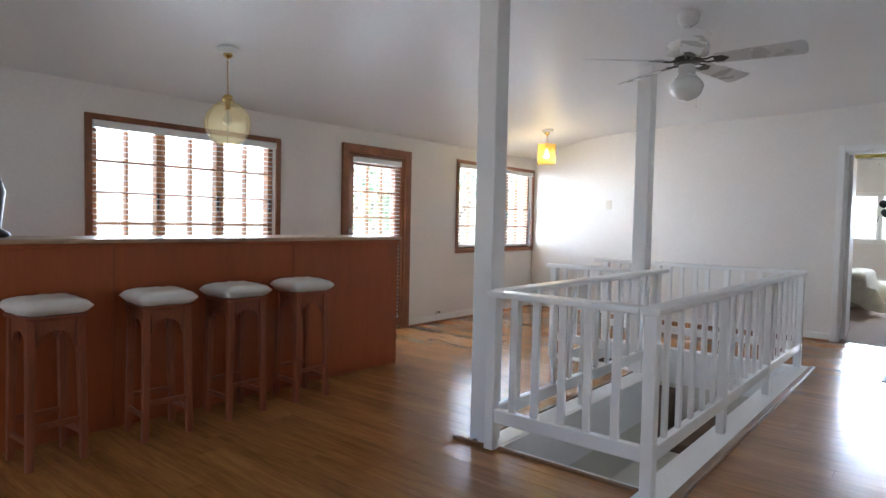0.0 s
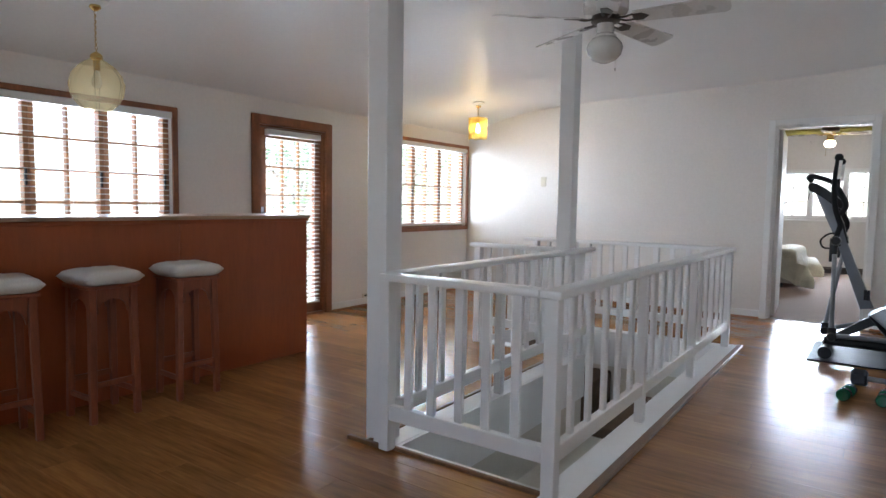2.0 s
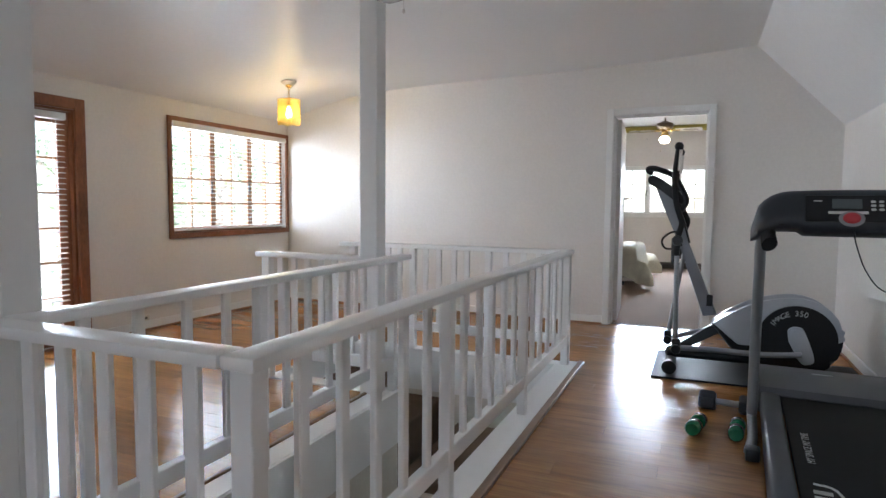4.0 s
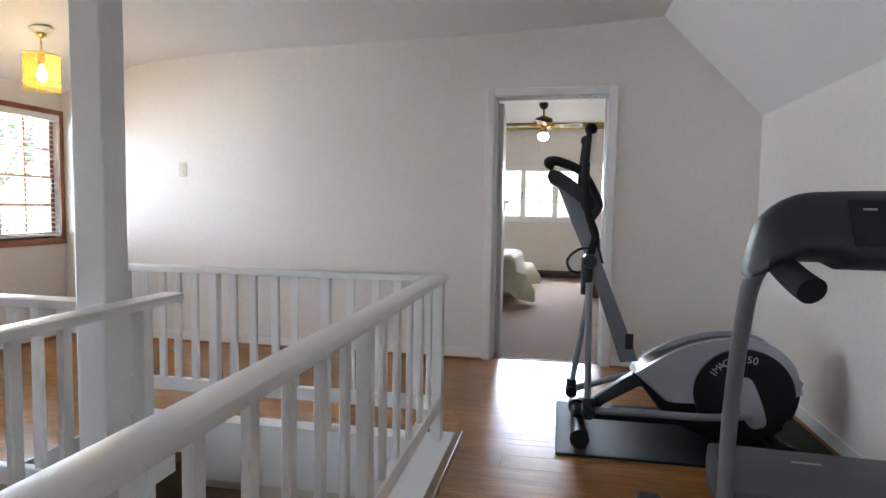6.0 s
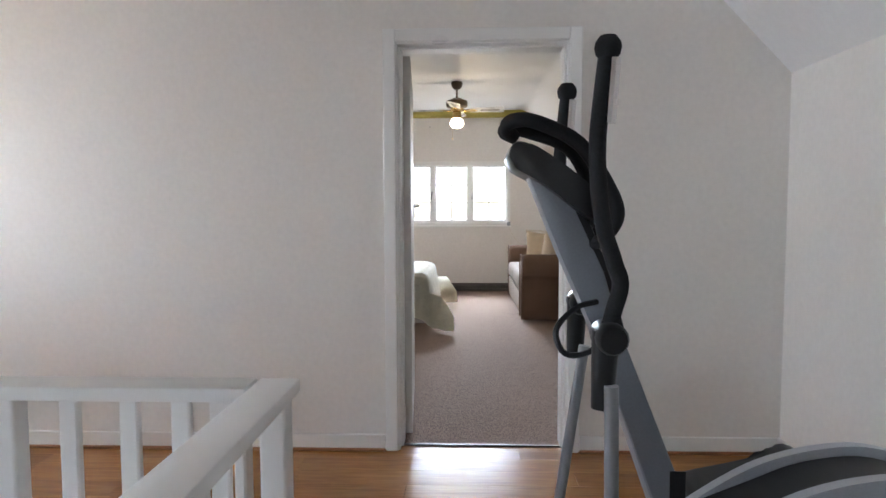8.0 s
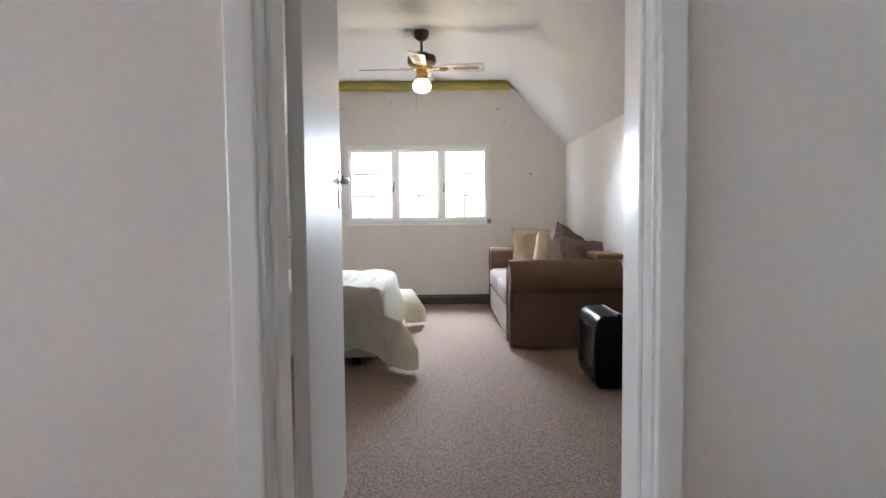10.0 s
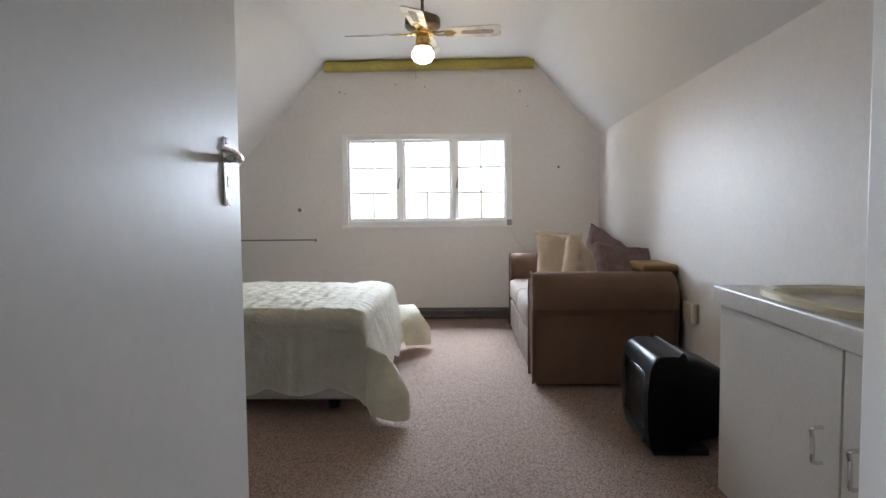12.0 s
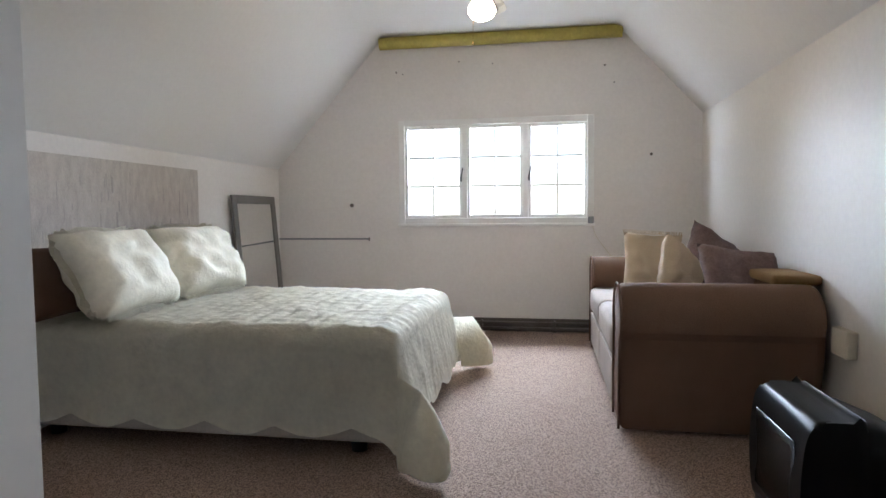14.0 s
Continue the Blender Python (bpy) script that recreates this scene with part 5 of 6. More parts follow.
def dumbbell(label, at, rz, r, length, material, bar_material, hexed):
    d = thing("dumbbell", (*at, r), label, "dumbbell", "dumbbells on the floor", rz)
    bm = bmesh.new()
    tube(bm, [(-length / 2, 0, 0), (length / 2, 0, 0)], r * 0.36, 12)
    part("bar", bm, bar_material, d, smooth="edges")
    for s in (-1, 1):
        n = 6 if hexed else 18
        q = r / (math.cos(math.pi / 6) if hexed else 1)
        prof = [(0, -0.045), (q * 0.8, -0.045), (q, -0.033), (q, 0.033), (q * 0.8, 0.045), (0, 0.045)]
        bm = lathe(bmesh.new(), prof, seg=n, m=pose(s * (length / 2 - 0.03), 0, 0, 0, 90, 0) @ pose(0, 0, 0, 0, 0, 0))
        part("weight", bm, material, d, smooth="edges")


dumbbell("small green vinyl dumbbell lying on the floor", (-0.222, 5.165), 78, 0.038, 0.17, M_GREEN, M_GREEN, False)
dumbbell("small green vinyl dumbbell beside the treadmill", (-0.03, 5.17), 84, 0.038, 0.17, M_GREEN, M_GREEN, False)
dumbbell("dark grey dumbbell on the floor between the machines", (-0.06, 5.57), -6, 0.05, 0.27, mat("iron_grey", (0.05, 0.053, 0.06), 0.45, 0.3, amount=0.15), M_GREYMETAL, True)

# ---- bedroom ----
before_bedroom = set(scene.objects)
bed = thing("bed", (0, 0, 0), "double bed made up with an ivory quilted bedspread", "bed")
BX0, BX1, BY0, BY1, BH = -2.99, -1.09, 10.97, 12.45, 0.585
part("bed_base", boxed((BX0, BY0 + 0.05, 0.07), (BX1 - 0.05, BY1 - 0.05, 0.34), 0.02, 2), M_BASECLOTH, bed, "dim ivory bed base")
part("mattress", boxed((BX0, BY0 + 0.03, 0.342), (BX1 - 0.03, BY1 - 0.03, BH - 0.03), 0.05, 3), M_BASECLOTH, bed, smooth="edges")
for x in (BX0 + 0.12, BX1 - 0.22):
    for y in (BY0 + 0.15, BY1 - 0.15):
        bm = lathe(bmesh.new(), [(0, 0), (0.035, 0), (0.04, 0.07), (0, 0.07)], at=(x, y, 0), seg=14)
        part("castor", bm, M_BLACK, bed, smooth="edges")


def bedspread():
    """A quilt that lies over the mattress and hangs down three sides with a scalloped hem."""
    bm = bmesh.new()
    n, drop = 140, 0.43
    hx, cy, hy = BX1 - BX0, (BY0 + BY1) / 2, (BY1 - BY0) / 2
    r = 0.10
    grid = []

    def fold(d, half, lengthy):
        # distance d out from the middle along the cloth: across the top, round the edge, down the side
        flat = half - r
        if d <= flat:
            return d, 0.0
        arc = r * math.pi / 2
        if d <= flat + arc:
            a = (d - flat) / r
            return flat + r * math.sin(a), -(r - r * math.cos(a))
        return half, -r - (d - flat - arc)
    for i in range(n + 1):
        row = []
        for j in range(n + 1):
            u = i / n * (hx + drop)
            v = (2 * j / n - 1) * (hy + drop)
            px_, dz1 = fold(u, hx, drop)
            py_, dz2 = fold(abs(v), hy, drop)
            sv = 1 if v >= 0 else -1
            over_u, over_v = max(0, u - hx + r), max(0, abs(v) - hy + r)
            z = BH + dz1 + dz2
            x, y = BX0 + px_, cy + sv * py_
            if dz1 < -r and dz2 < -r:
                # the loose corner swings out between the two sides and hangs lower
                a = math.atan2(over_v, over_u)
                dist = max(over_u, over_v) + 0.36 * min(over_u, over_v)
                z = BH - dist * 0.97
                out = 0.05 + 0.25 * math.sin(2 * a) * min(1.2, dist / 0.36)
                x = BX1 - r * 0.2 + out * math.cos(a)
                y = cy + sv * (hy - r * 0.2 + out * math.sin(a))
            hang = -min(dz1, dz2)
            if hang > r:
                k = (hang - r) / drop
                flare = (0.085 if -dz1 > r else 0.035) * k + 0.012 * math.sin(u * 9 + 2) * k + 0.012 * math.sin(v * 8) * k
                if -dz1 > r and dz2 >= -r:
                    x += flare
                if -dz2 > r and dz1 >= -r:
                    y += sv * flare
            q = 0.011 * noise.noise(Vector((x * 11, y * 7, z * 9))) + 0.014 * noise.noise(Vector((x * 3.1, y * 2.6, 3)))
            q += 0.0035 * math.sin(38 * (x + y)) * math.sin(38 * (x - y))
            q += 0.007 * noise.noise(Vector((x * 27, y * 20, 5)))
            if hang <= r * 1.2:
                z += q
            else:
                x += q * 0.6
                y += q * 0.6 * sv
            z = max(0.05, z)
            row.append(bm.verts.new((x, y, z)))
        grid.append(row)
    scallop = lambda s: 0.045 * abs(math.sin(math.pi * s / 0.34))
    for back in range(6):
        share = 1 - back / 6
        for i in range(n + 1):
            for j in (back, n - back):
                grid[i][j].co.z += share * (0.05 - scallop(i / n * (hx + drop)))
        for j in range(n + 1):
            grid[n - back][j].co.z += share * (0.05 - scallop((2 * j / n - 1) * (hy + drop)))
    for i in range(n):
        for j in range(n):
            bm.faces.new((grid[i][j], grid[i + 1][j], grid[i + 1][j + 1], grid[i][j + 1]))
    bmesh.ops.solidify(bm, geom=bm.faces[:], thickness=0.009)
    return bm


part("bedspread", bedspread(), M_QUILT, bed, "ivory quilted bedspread with a scalloped hem", smooth=True)


def bed_pillow(at, rz, seed):
    p = thing("pillow", at, "ivory quilted pillow with a wide frilled edge", "pillow", "pillows on the bed", rz)
    m = pose(0, 0, 0.225, 0, 0, 0) @ pose(0, 0, 0, 0, 61, 0)
    bm = bmesh.new()
    pillow_shape(bm, 0.45, 0.70, 0.25, 20, m, puff=0.5, wrinkle=0.035, seed=seed)
    part("case", bm, M_QUILT, p, smooth=True)
    bm = bmesh.new()
    pts, n = [], 80
    for k in range(n):
        a = 2 * math.pi * k / n
        c, s = math.cos(a), math.sin(a)
        e = lambda v: math.copysign(abs(v) ** 0.35, v)
        w = 1 + 0.018 * math.sin(a * 26)
        pts.append((e(c), e(s), w))
    ins = [bm.verts.new(m @ Vector((u * 0.20, v * 0.32, 0))) for u, v, w in pts]
    out = [bm.verts.new(m @ Vector((u * 0.25 * w, v * 0.38 * w, 0.012 * math.sin(k * 1.9)))) for k, (u, v, w) in enumerate(pts)]
    for k in range(n):
        bm.faces.new((ins[k], ins[(k + 1) % n], out[(k + 1) % n], out[k]))
    bmesh.ops.solidify(bm, geom=bm.faces[:], thickness=0.006)
    part("frill", bm, M_QUILT, p, "scalloped flat border", smooth=True)


bed_pillow((-2.60, 11.26, 0.575), 4, 1)
bed_pillow((-2.63, 12.02, 0.575), -5, 4)
for y in (11.08, 11.98):
    p = thing("pillow", (-2.79, y, 0.60), "brown pillow behind the ivory one on the bed", "pillow", "pillows on the bed")
    part("case", pillow_shape(bmesh.new(), 0.36, 0.56, 0.13, 14, pose(0, 0, 0.17, 0, 68, 0), wrinkle=0.02, seed=y), M_SOFA, p, smooth=True)

# papered panel above the bed, with pale printing too worn to read
pan = thing("headboard_panel", (-3.0, 11.62, 0), "pale wall panel papered with faded lettering, above the bed", "wall panel")
part("board", boxed((0.001, -0.98, 0.60), (0.012, 1.0, 1.405), 0.002), mat("printed_paper", (0.56, 0.51, 0.46), 0.7, spots=(0.40, 0.355, 0.32), scale=7, grain=60, amount=0.1, stretch=(1, 3.5, 1.2)), pan)
random.seed(7)
for k in range(70):
    y, z = random.uniform(-0.95, 0.95), random.uniform(0.72, 1.33)
    h = random.uniform(0.03, 0.11)
    part("print_bar", boxed((0.0125, y, z - h / 2), (0.0132, y + random.choice((0.004, 0.006, 0.012)), min(1.40, z + h / 2))), mat("faded_ink", (0.45, 0.41, 0.375), 0.7, amount=0.1) if k == 0 else bpy.data.materials["faded_ink"], pan)

mi = thing("mirror", (-2.98, 13.42, 0.0), "tall mirror in a dark grey frame beside the bed", "mirror")
lean = pose(0.10, 0, 0, 0, -4.5, 0)
for a, b in (((0, -0.37, 0), (0.022, -0.30, 1.24)), ((0, 0.33, 0), (0.022, 0.40, 1.24)), ((0, -0.30, 1.17), (0.022, 0.33, 1.24)), ((0, -0.30, 0), (0.022, 0.33, 0.07))):
    o = part("frame", boxed(a, b, 0.004), M_GREYFRAME, mi)
    o.matrix_basis = lean
o = part("glass", boxed((0.006, -0.30, 0.07), (0.012, 0.33, 1.17)), mat("silvered_glass", (0.85, 0.85, 0.84), 0.02, 1.0, amount=0.01, bump=0, rough_var=0.01), mi, "silvered mirror glass")
o.matrix_basis = lean

# sofa against the sloping-roof wall
sf = thing("sofa", (-0.118, 11.52, 0), "brown fabric two-seat sofa with rolled arms and taupe seats", "sofa")
SL, SD = 2.06, 0.93
part("base", boxed((0.02, 0.10, 0.02), (SD - 0.02, SL - 0.10, 0.30), 0.02, 2), M_SOFA, sf, smooth="edges")


def sofa_arm(y0):
    bm = bmesh.new()
    sec = [(0.0, 0.02), (0.25, 0.02), (0.25, 0.46)] + [(0.10 + 0.165 * math.cos(a), 0.56 + 0.165 * math.sin(a)) for a in [math.radians(d) for d in range(-25, 206, 15)]] + [(0.0, 0.46)]
    poly = [(y0 + u, w) for u, w in sec]
    prism(bm, poly, 0.0, SD - 0.03, "x", 0.03, 3)
    a = part("arm", bm, M_SOFA, sf, "rolled brown fabric arm", smooth="edges")
    bm = bmesh.new()
    tube(bm, [(-0.004, y, z) for y, z in poly[1:] + poly[:1]], 0.006, 6)
    part("piping", bm, M_SOFA, a, smooth=True)
    return a


sofa_arm(0.0)
sofa_arm(SL - 0.25)
bm = prism(bmesh.new(), [(0.66, 0.25), (0.70, 0.62), (0.75, 0.735), (0.83, 0.75), (0.90, 0.70), (SD - 0.02, 0.25)], 0.25, SL - 0.25, "y", 0.03, 3)
part("backrest", bm, M_SOFA, sf, smooth="edges")
for k in range(2):
    y0 = 0.255 + k * 0.8
    bm = boxed((-0.02, y0, 0.30), (0.70, y0 + 0.79, 0.49), 0.055, 4)
    for v in bm.verts:
        if v.co.z > 0.4:
            v.co.z += 0.025 * math.cos((v.co.y - y0 - 0.395) * 3.2) + 0.01 * noise.noise(v.co * 4)
    part("seat_cushion", bm, M_SEAT, sf, "taupe seat cushion", smooth=True)
    part("seat_border", boxed((-0.012, y0 + 0.01, 0.06), (0.02, y0 + 0.78, 0.30), 0.01, 2), M_SEAT, sf)


def scatter(label, at, rot, size, material, seed, frill=False):
    c = thing("cushion", at, label, "cushion", "cushions on the sofa")
    m = pose(0, 0, 0, *rot)
    part("cover", pillow_shape(bmesh.new(), size, size, 0.15, 16, m, wrinkle=0.03, seed=seed), material, c, smooth=True)
    if frill:
        bm = bmesh.new()
        for k in range(60):
            s = -1 + 2 * k / 59
            for e in (-1, 1):
                p = m @ Vector((s * size / 2, e * size / 2 * 0.97, 0))
                q = m @ Vector((s * size / 2 + random.uniform(-0.006, 0.006), e * (size / 2 + 0.022), random.uniform(-0.006, 0.006)))
                tube(bm, [p, q], 0.0022, 4)
        tagged(part("fringe", bm, material, c, "short fringe", smooth=True), kind="stuff")


scatter("square cream cushion with a fringe, leaning in the sofa corner", (0.28, 13.05, 0.71), (76, 4, 8), 0.42, M_CREAMCUSH, 2, True)
scatter("cream cushion standing on the sofa seat", (0.36, 12.50, 0.68), (72, 34, 42), 0.40, M_CREAMCUSH, 5)
scatter("mauve damask cushion at the back of the sofa", (0.61, 12.78, 0.74), (70, 30, 24), 0.42, M_DAMASK, 9)
scatter("mauve damask cushion leaning on the sofa arm", (0.58, 12.02, 0.675), (58, 8, 14), 0.46, M_DAMASK, 12)
th = thing("folded_throw", (0.70, 11.62, 0.715), "folded ochre throw over the sofa back", "throw")
part("cloth", boxed((-0.10, 0.02, 0.0), (0.13, 0.42, 0.05), 0.02, 3), mat("ochre_cloth", (0.30, 0.18, 0.07), 0.9, scale=5, grain=150, amount=0.12, bump=0.4), th, smooth="edges")

# old tube television on the carpet
M_TV = mat("dull_black_case", (0.005, 0.005, 0.006), 0.36, scale=6, grain=150, amount=0.2, bump=0.02, spec=0.10)
tv = thing("television", (0.275, 10.66, 0), "old black tube television on the carpet beside the sofa", "television")
side = smo([(0.02, 0.03), (0.0, 0.06), (-0.012, 0.16), (-0.014, 0.28), (-0.004, 0.40), (0.018, 0.452), (0.05, 0.468), (0.14, 0.466), (0.165, 0.44), (0.17, 0.06), (0.15, 0.03)])
bm = prism(bmesh.new(), side, -0.29, 0.165, "y", 0.022, 4)
part("front_case", bm, M_TV, tv, "glossy black rounded front", smooth="edges")
bm = bmesh.new()
rings = []
for x, w, z0, z1 in ((0.150, 0.205, 0.04, 0.452), (0.22, 0.198, 0.045, 0.445), (0.32, 0.165, 0.06, 0.405), (0.42, 0.125, 0.08, 0.345), (0.455, 0.10, 0.10, 0.32)):
    zc, hz = (z0 + z1) / 2, (z1 - z0) / 2
    rings.append([bm.verts.new((x, -0.062 + w * math.copysign(abs(math.cos(a)) ** 0.35, math.cos(a)), zc + hz * math.copysign(abs(math.sin(a)) ** 0.35, math.sin(a)))) for a in [2 * math.pi * (k + 0.5) / 40 for k in range(40)]])
for a, b in zip(rings, rings[1:]):
    for k in range(40):
        bm.faces.new((a[k], a[(k + 1) % 40], b[(k + 1) % 40], b[k]))
bm.faces.new(rings[0]), bm.faces.new(rings[-1])
part("rear_case", bm, M_TV, tv, "dull black tapering back", smooth="edges")
bm = bmesh.new()
gr = [[bm.verts.new((-0.012 - 0.010 * (1 - (2 * i / 10 - 1) ** 2) * (1 - (2 * j / 8 - 1) ** 2), -0.062 + 0.17 * (2 * i / 10 - 1), 0.255 + 0.135 * (2 * j / 8 - 1))) for j in range(9)] for i in range(11)]
for i in range(10):
    for j in range(8):
        bm.faces.new((gr[i][j], gr[i + 1][j], gr[i + 1][j + 1], gr[i][j + 1]))
bmesh.ops.solidify(bm, geom=bm.faces[:], thickness=0.003)
part("screen", bm, mat("dark_tube_glass", (0.020, 0.021, 0.022), 0.25, amount=0.05, bump=0, rough_var=0.02), tv, "dark curved glass screen", smooth=True)
part("base", boxed((0.03, -0.24, 0), (0.28, 0.115, 0.034), 0.006), M_BLACK, tv)
part("control_strip", boxed((-0.012, -0.22, 0.055), (0.004, 0.10, 0.085), 0.002), M_CHARCOAL, tv)

# washbasin cabinet
sk = thing("basin_cabinet", (0.40, 9.965, 0), "cream laminate cabinet with an ivory washbasin", "cabinet")
part("body", boxed((0.016, -1.42, 0.07), (0.42, 0.0, 0.80), 0.002), M_CREAMLAM, sk)
part("plinth", boxed((0.05, -1.42, 0), (0.42, -0.02, 0.069)), M_CREAMLAM, sk)
for y1, y0, hy in ((-0.012, -0.746, -0.67), (-0.752, -1.418, -0.83)):
    d = part("door", boxed((0.0, y0, 0.075), (0.0155, y1, 0.795), 0.003), M_CREAMLAM, sk, "plain cream cabinet door")
    bm = bmesh.new()
    tube(bm, smooth_path([(0.0, hy, 0.46), (-0.024, hy, 0.462), (-0.030, hy - 0.008, 0.49), (-0.024, hy + 0.004, 0.53), (-0.028, hy + 0.002, 0.556), (0.0, hy, 0.56)], 4), 0.006, 8)
    part("handle", bm, M_CHROME, d, "curved chrome bow handle", smooth="edges")
part("worktop", boxed((-0.02, -1.42, 0.80), (0.43, 0.012, 0.868), 0.006, 2), M_CREAMLAM, sk, "cream laminate top with a pale edge")
bm = bmesh.new()
rim = [(x, y) for x, y in [(0.205 + 0.195 * math.copysign(abs(math.cos(a)) ** 0.5, math.cos(a)), -0.48 + 0.30 * math.copysign(abs(math.sin(a)) ** 0.5, math.sin(a))) for a in [2 * math.pi * i / 40 for i in range(40)]]]
rings = []
for f, z in ((1.0, 0.868), (1.0, 0.888), (0.94, 0.893), (0.86, 0.886), (0.80, 0.86), (0.70, 0.80), (0.4, 0.775), (0.1, 0.77)):
    rings.append([bm.verts.new((0.205 + (x - 0.205) * f, -0.48 + (y + 0.48) * f, z)) for x, y in rim])
for a, b in zip(rings, rings[1:]):
    for k in range(40):
        bm.faces.new((a[k], a[(k + 1) % 40], b[(k + 1) % 40], b[k]))
bm.faces.new(rings[-1])
part("basin", bm, M_BASIN, sk, "ivory oval basin", smooth="edges")
bm = bmesh.new()
tube(bm, smooth_path([(0.07, 0.0, 0.765), (0.07, 0.03, 0.765), (0.07, 0.05, 0.765)], 3), [0.012] * 3 + [0.012] * 3 + [0.016], 12)
part("towel_knob", bm, M_CHROME, sk, "small chrome knob on the end", smooth="edges")

sk.scale = (1.0, 1.0, 0.965)

# tiled splashback on the low wall over the basin
M_TILE = mat("white_glazed_tile", (0.80, 0.77, 0.75), 0.16, scale=3, grain=20, amount=0.02, bump=0.01, random_piece=0.03)
splash = structure(new("splashback"), "white glazed square tiles with dark joints above the basin", "tiles")
tile_mesh = None
part("grout", boxed((0.8265, 8.55, 0.846), (0.8295, 9.80, 1.74)), M_GAP, splash, "dark grout bed")
for row in range(6):
    for col in range(8):
        if tile_mesh is None:
            o = part("tile", boxed((-0.006, 0.0, 0.0), (0.0, 0.153, 0.146), 0.0015), M_TILE, splash)
            tile_mesh = o.data
        else:
            o = new("tile", tile_mesh)
            o.parent = splash
        o.location = (0.8265, 9.798 - 0.156 * (col + 1) + 0.0015, 0.848 + 0.149 * row)

# gable wall details
bmr = thing("ceiling_beam", (0, 0, 0), "yellow painted pole along the top of the gable wall", "beam")
bm = bmesh.new()
tube(bm, [(-1.96, 13.9350, 2.602), (0.155, 13.9350, 2.602)], 0.055, 20)
part("pole", bm, M_YELLOW, bmr, smooth="edges")
part("batten", boxed((-1.94, 13.9750, 2.635), (0.13, 14.0140, 2.65), 0.002), M_BEDWALL, bmr)
cd = thing("cable_trunking", (0, 0, 0), "thin grey cable strip along the wall beside the mirror", "cable")
part("strip", boxed((-3.0, 14.0000, 0.832), (-2.105, 14.0130, 0.848), 0.002), M_GREYMETAL, cd)
part("clip", boxed((-2.115, 13.9990, 0.82), (-2.103, 14.0130, 0.852), 0.002), M_PIPE, cd)
pp = thing("heating_pipes", (0, 0, 0), "pair of dark painted pipes along the foot of the gable wall", "pipes")
for z in (0.035, 0.085):
    part("pipe", tube(bmesh.new(), [(-3.0 + 0.05, 13.9700, z), (0.83 - 0.05, 13.9700, z)], 0.013, 10), M_PIPE, pp, smooth="edges")
part("back_board", boxed((-3.0 + 0.02, 14.0000, 0.0), (0.83 - 0.02, 14.0140, 0.12), 0.002), M_PIPE, pp)
for x in (-2.2, -1.05, -0.4, 0.4):
    part("bracket", boxed((x - 0.008, 13.9550, 0.0), (x + 0.008, 14.0050, 0.105), 0.002), M_PIPE, pp)
for nm, x, z, r in (("wall_plug", -2.275, 1.153, 0.019), ("wall_plug", 0.415, 1.567, 0.013), ("wall_plug", 0.02, 2.34, 0.009), ("wall_plug", -1.83, 2.36, 0.008), ("wall_plug", -1.77, 2.34, 0.006), ("wall_plug", -1.25, 2.43, 0.006), ("wall_plug", -0.95, 2.40, 0.006), ("wall_plug", 0.10, 2.19, 0.006)):
    o = part(nm, lathe(bmesh.new(), [(0, 0.008), (r * 0.7, 0.007), (r, 0.002), (r, -0.002)], m=pose(x, 14.0135, z, 90, 0, 0), seg=12), M_PIPE, smooth="edges")
    tagged(o, "old dark screw plug in the gable wall", "wall plug", "screw plugs in the gable wall")
st = thing("window_socket", (-0.09, 14.0150, 1.005), "small grey box with a thin wire below the window", "junction box")
part("case", boxed((-0.025, -0.035, -0.03), (0.025, -0.0205, 0.03), 0.004), M_GREYMETAL, st)
bm = bmesh.new()
tube(bm, smooth_path([(0.01, -0.012, -0.03), (0.05, -0.010, -0.15), (0.16, -0.010, -0.30), (0.24, -0.010, -0.42)], 5), 0.003, 6)
part("wire", bm, M_PLASTIC, st, smooth=True)
sb = thing("wall_socket", (0.83, 11.375, 0.50), "ivory wall socket on the low wall beside the sofa", "socket")
part("plate", boxed((-0.045, -0.075, -0.06), (-0.001, 0.075, 0.06), 0.006, 2), M_PLASTIC, sb)

# the furniture was laid out from the bedroom's own corner; set it against the built walls
for ob in [o for o in scene.objects if o not in before_bedroom and o.parent is None]:
    ob.location += Vector((0.03, -0.03, 0.0))

# ---- outdoors: trees beyond the glazed door ----
M_LEAF = mat("pale_foliage", (0.11, 0.16, 0.075), 0.6, scale=2, grain=9, amount=0.3)
M_BARK = mat("grey_bark", (0.16, 0.12, 0.09), 0.9, scale=4, grain=25, amount=0.25, bump=0.6)


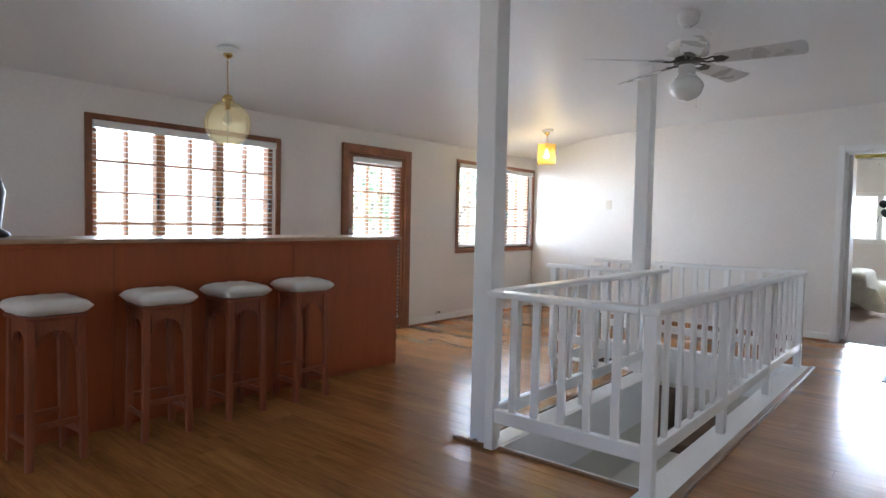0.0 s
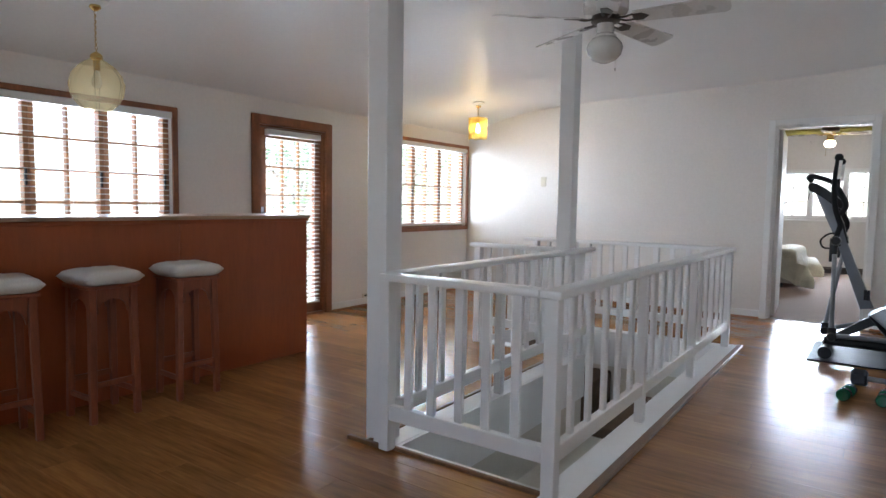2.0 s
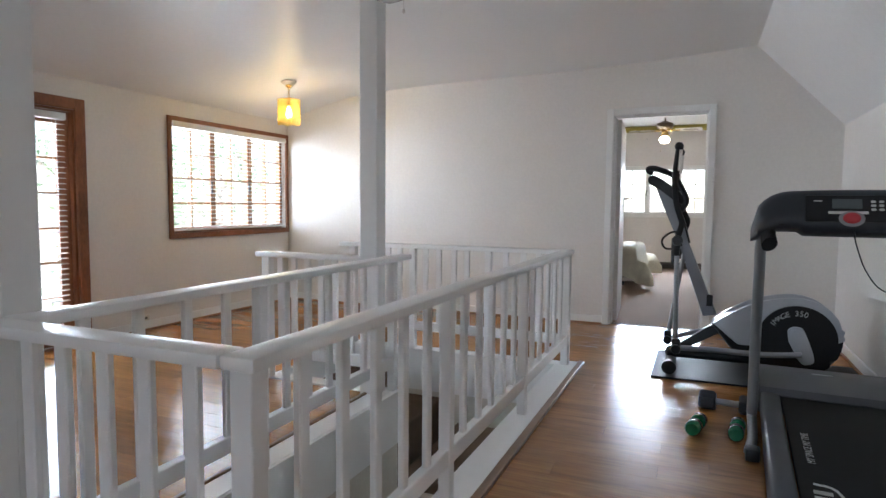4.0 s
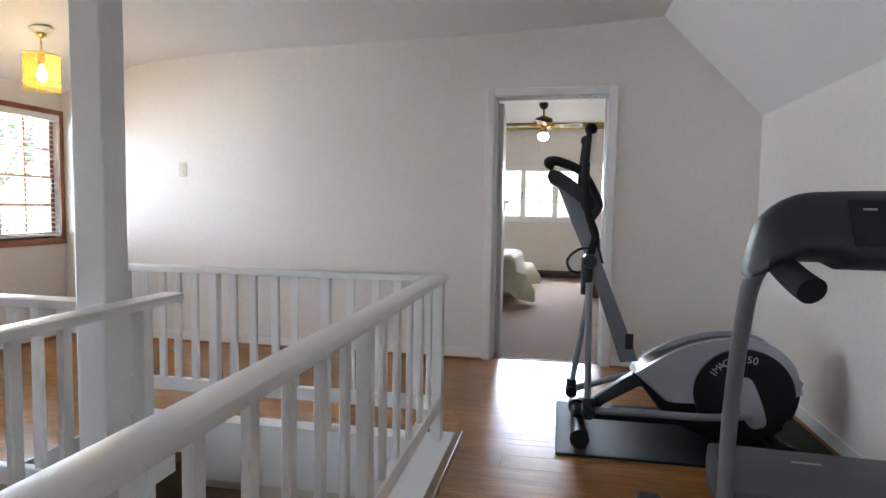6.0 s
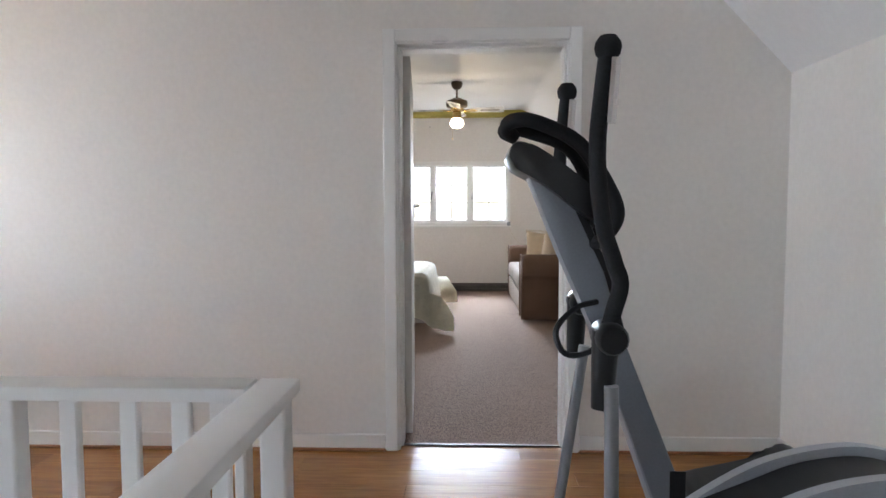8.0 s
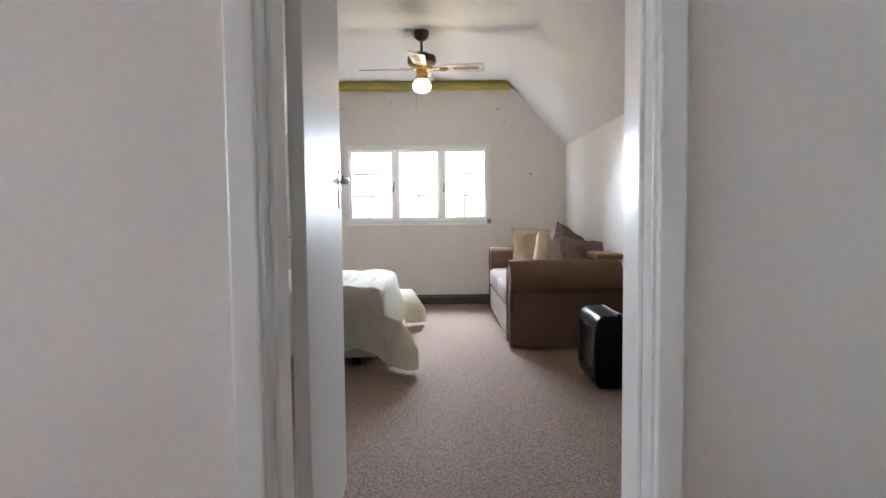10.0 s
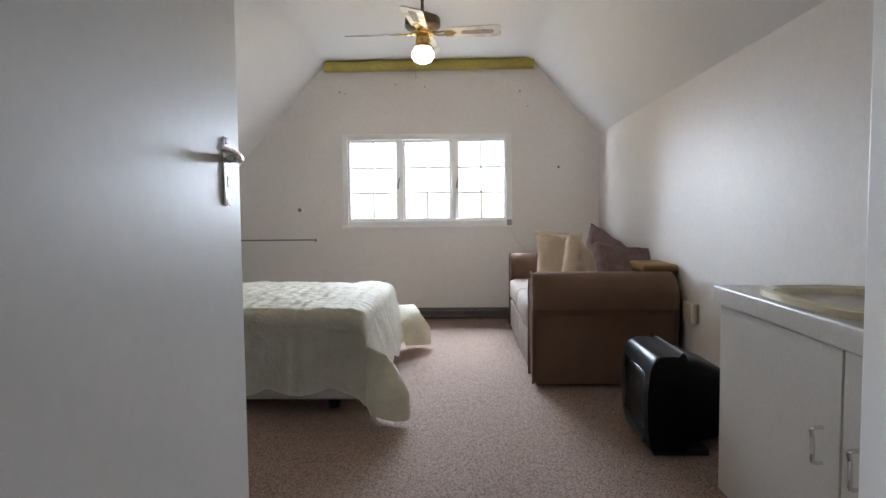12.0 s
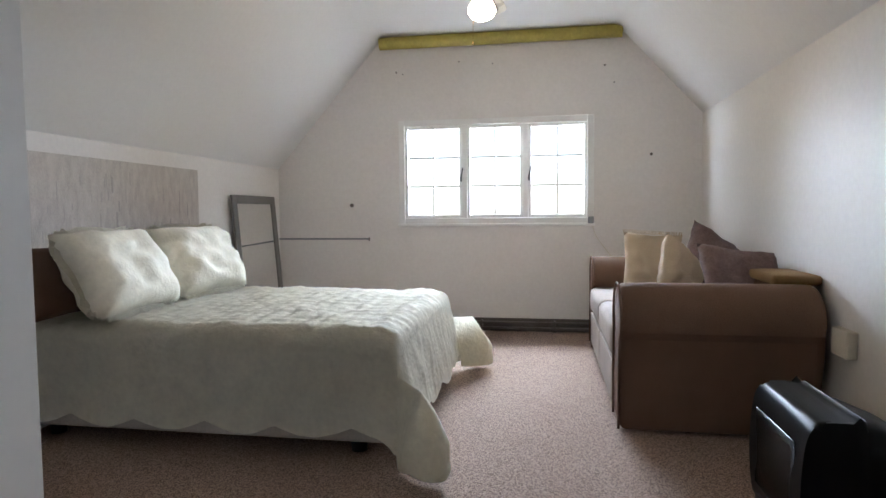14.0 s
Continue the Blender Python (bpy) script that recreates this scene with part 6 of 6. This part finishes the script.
def tree(at, height, spread, seed):
    rnd = random.Random(seed)
    t = thing("garden_tree", at, "leafy green garden tree close outside the windows", "tree")
    bm = bmesh.new()
    tube(bm, smooth_path([(0, 0, 0), (0.08, 0.05, height * 0.3), (-0.05, 0.1, height * 0.55), (0.05, 0, height * 0.8)], 4), [0.14 - 0.009 * k for k in range(13)], 8)
    tips = []
    for k in range(9):
        a, z = rnd.uniform(0, 6.28), height * rnd.uniform(0.35, 0.75)
        e = Vector((math.cos(a) * spread * rnd.uniform(0.5, 0.95), math.sin(a) * spread * rnd.uniform(0.5, 0.95), z + height * rnd.uniform(0.08, 0.25)))
        tube(bm, smooth_path([(0, 0, z), e * 0.5 + Vector((0, 0, z * 0.5 + 0.15)), e], 3), [0.05, 0.045, 0.04, 0.035, 0.028, 0.02, 0.012], 6)
        tips.append(e)
    part("trunk", bm, M_BARK, t, smooth=True)
    bm = bmesh.new()
    for e in tips + [Vector((0, 0, height * 0.85))] * 2:
        for k in range(150):
            p = e + Vector((rnd.gauss(0, spread * 0.27), rnd.gauss(0, spread * 0.27), rnd.gauss(0, spread * 0.24)))
            m = pose(*p, rnd.uniform(0, 180), rnd.uniform(0, 180), rnd.uniform(0, 360))
            s = rnd.uniform(0.05, 0.10)
            vs = [bm.verts.new(m @ Vector(q)) for q in ((-s, 0, 0), (0, -s * 0.4, 0.01), (s, 0, 0), (0, s * 0.4, 0.01))]
            bm.faces.new(vs)
    part("crown", bm, M_LEAF, t, "loose crown of small leaves")


tree((-7.9, 7.5, -3.0), 5.7, 1.3, 3)
tree((-8.0, 10.1, -3.0), 5.9, 1.35, 8)

# ---- laminate floor planks ----
RECTS = [(XL + 0.002, YB, XR - 0.002, WY0 - 0.126), (XL + 0.002, WY0 - 0.126, WX0 - 0.121, AY0 - 0.10), (XL + 0.002, AY0 - 0.10, AX0 - 0.002, WY1 + 0.10),
         (XL + 0.002, WY1 + 0.10, WX1 + 0.002, WY1 + 0.121), (XL + 0.002, WY1 + 0.121, XR - 0.002, YP + 0.055), (WX1 + 0.131, WY0 - 0.126, XR - 0.002, WY1 + 0.121)]
WIDE, LONG = 0.145, 1.28
meshes = {}
rest = bmesh.new()
rnd = random.Random(5)
row, y = 0, YB
while y < YP + 0.055:
    x = XL - rnd.uniform(0, LONG)
    while x < XR:
        for rx0, ry0, rx1, ry1 in RECTS:
            a0, a1, b0, b1 = max(x, rx0), min(x + LONG, rx1), max(y, ry0), min(y + WIDE, ry1)
            if b1 > YP - 0.001:
                a0, a1 = (max(a0, -1.034), min(a1, -0.206)) if b0 >= YP - 0.001 else (a0, a1)
                b1 = b1 if b0 >= YP - 0.001 else YP - 0.001
            if a1 - a0 < 0.01 or b1 - b0 < 0.004:
                continue
            w, d = a1 - a0 - 0.0012, b1 - b0 - 0.0012
            if y < -0.2:
                box(rest, (a0, b0, -0.012), (a0 + w, b0 + d, 0.0))
                continue
            key = (round(w, 3), round(d, 3))
            if key not in meshes:
                bm = boxed((0, 0, -0.012), (w, d, 0.0))
                me = bpy.data.meshes.new("plank")
                bm.to_mesh(me)
                bm.free()
                me.materials.append(M_PLANK)
                meshes[key] = me
            o = new("plank", meshes[key])
            o.parent = floor
            o.location = (a0, b0, 0)
        x += LONG
    y += WIDE
    row += 1
tagged(part("plank_field", rest, M_PLANK, floor), kind="stuff")
part("threshold", boxed((-1.034, YP + 0.0, -0.012), (-0.206, YP + 0.056, -0.0005)), M_PLANK, floor)
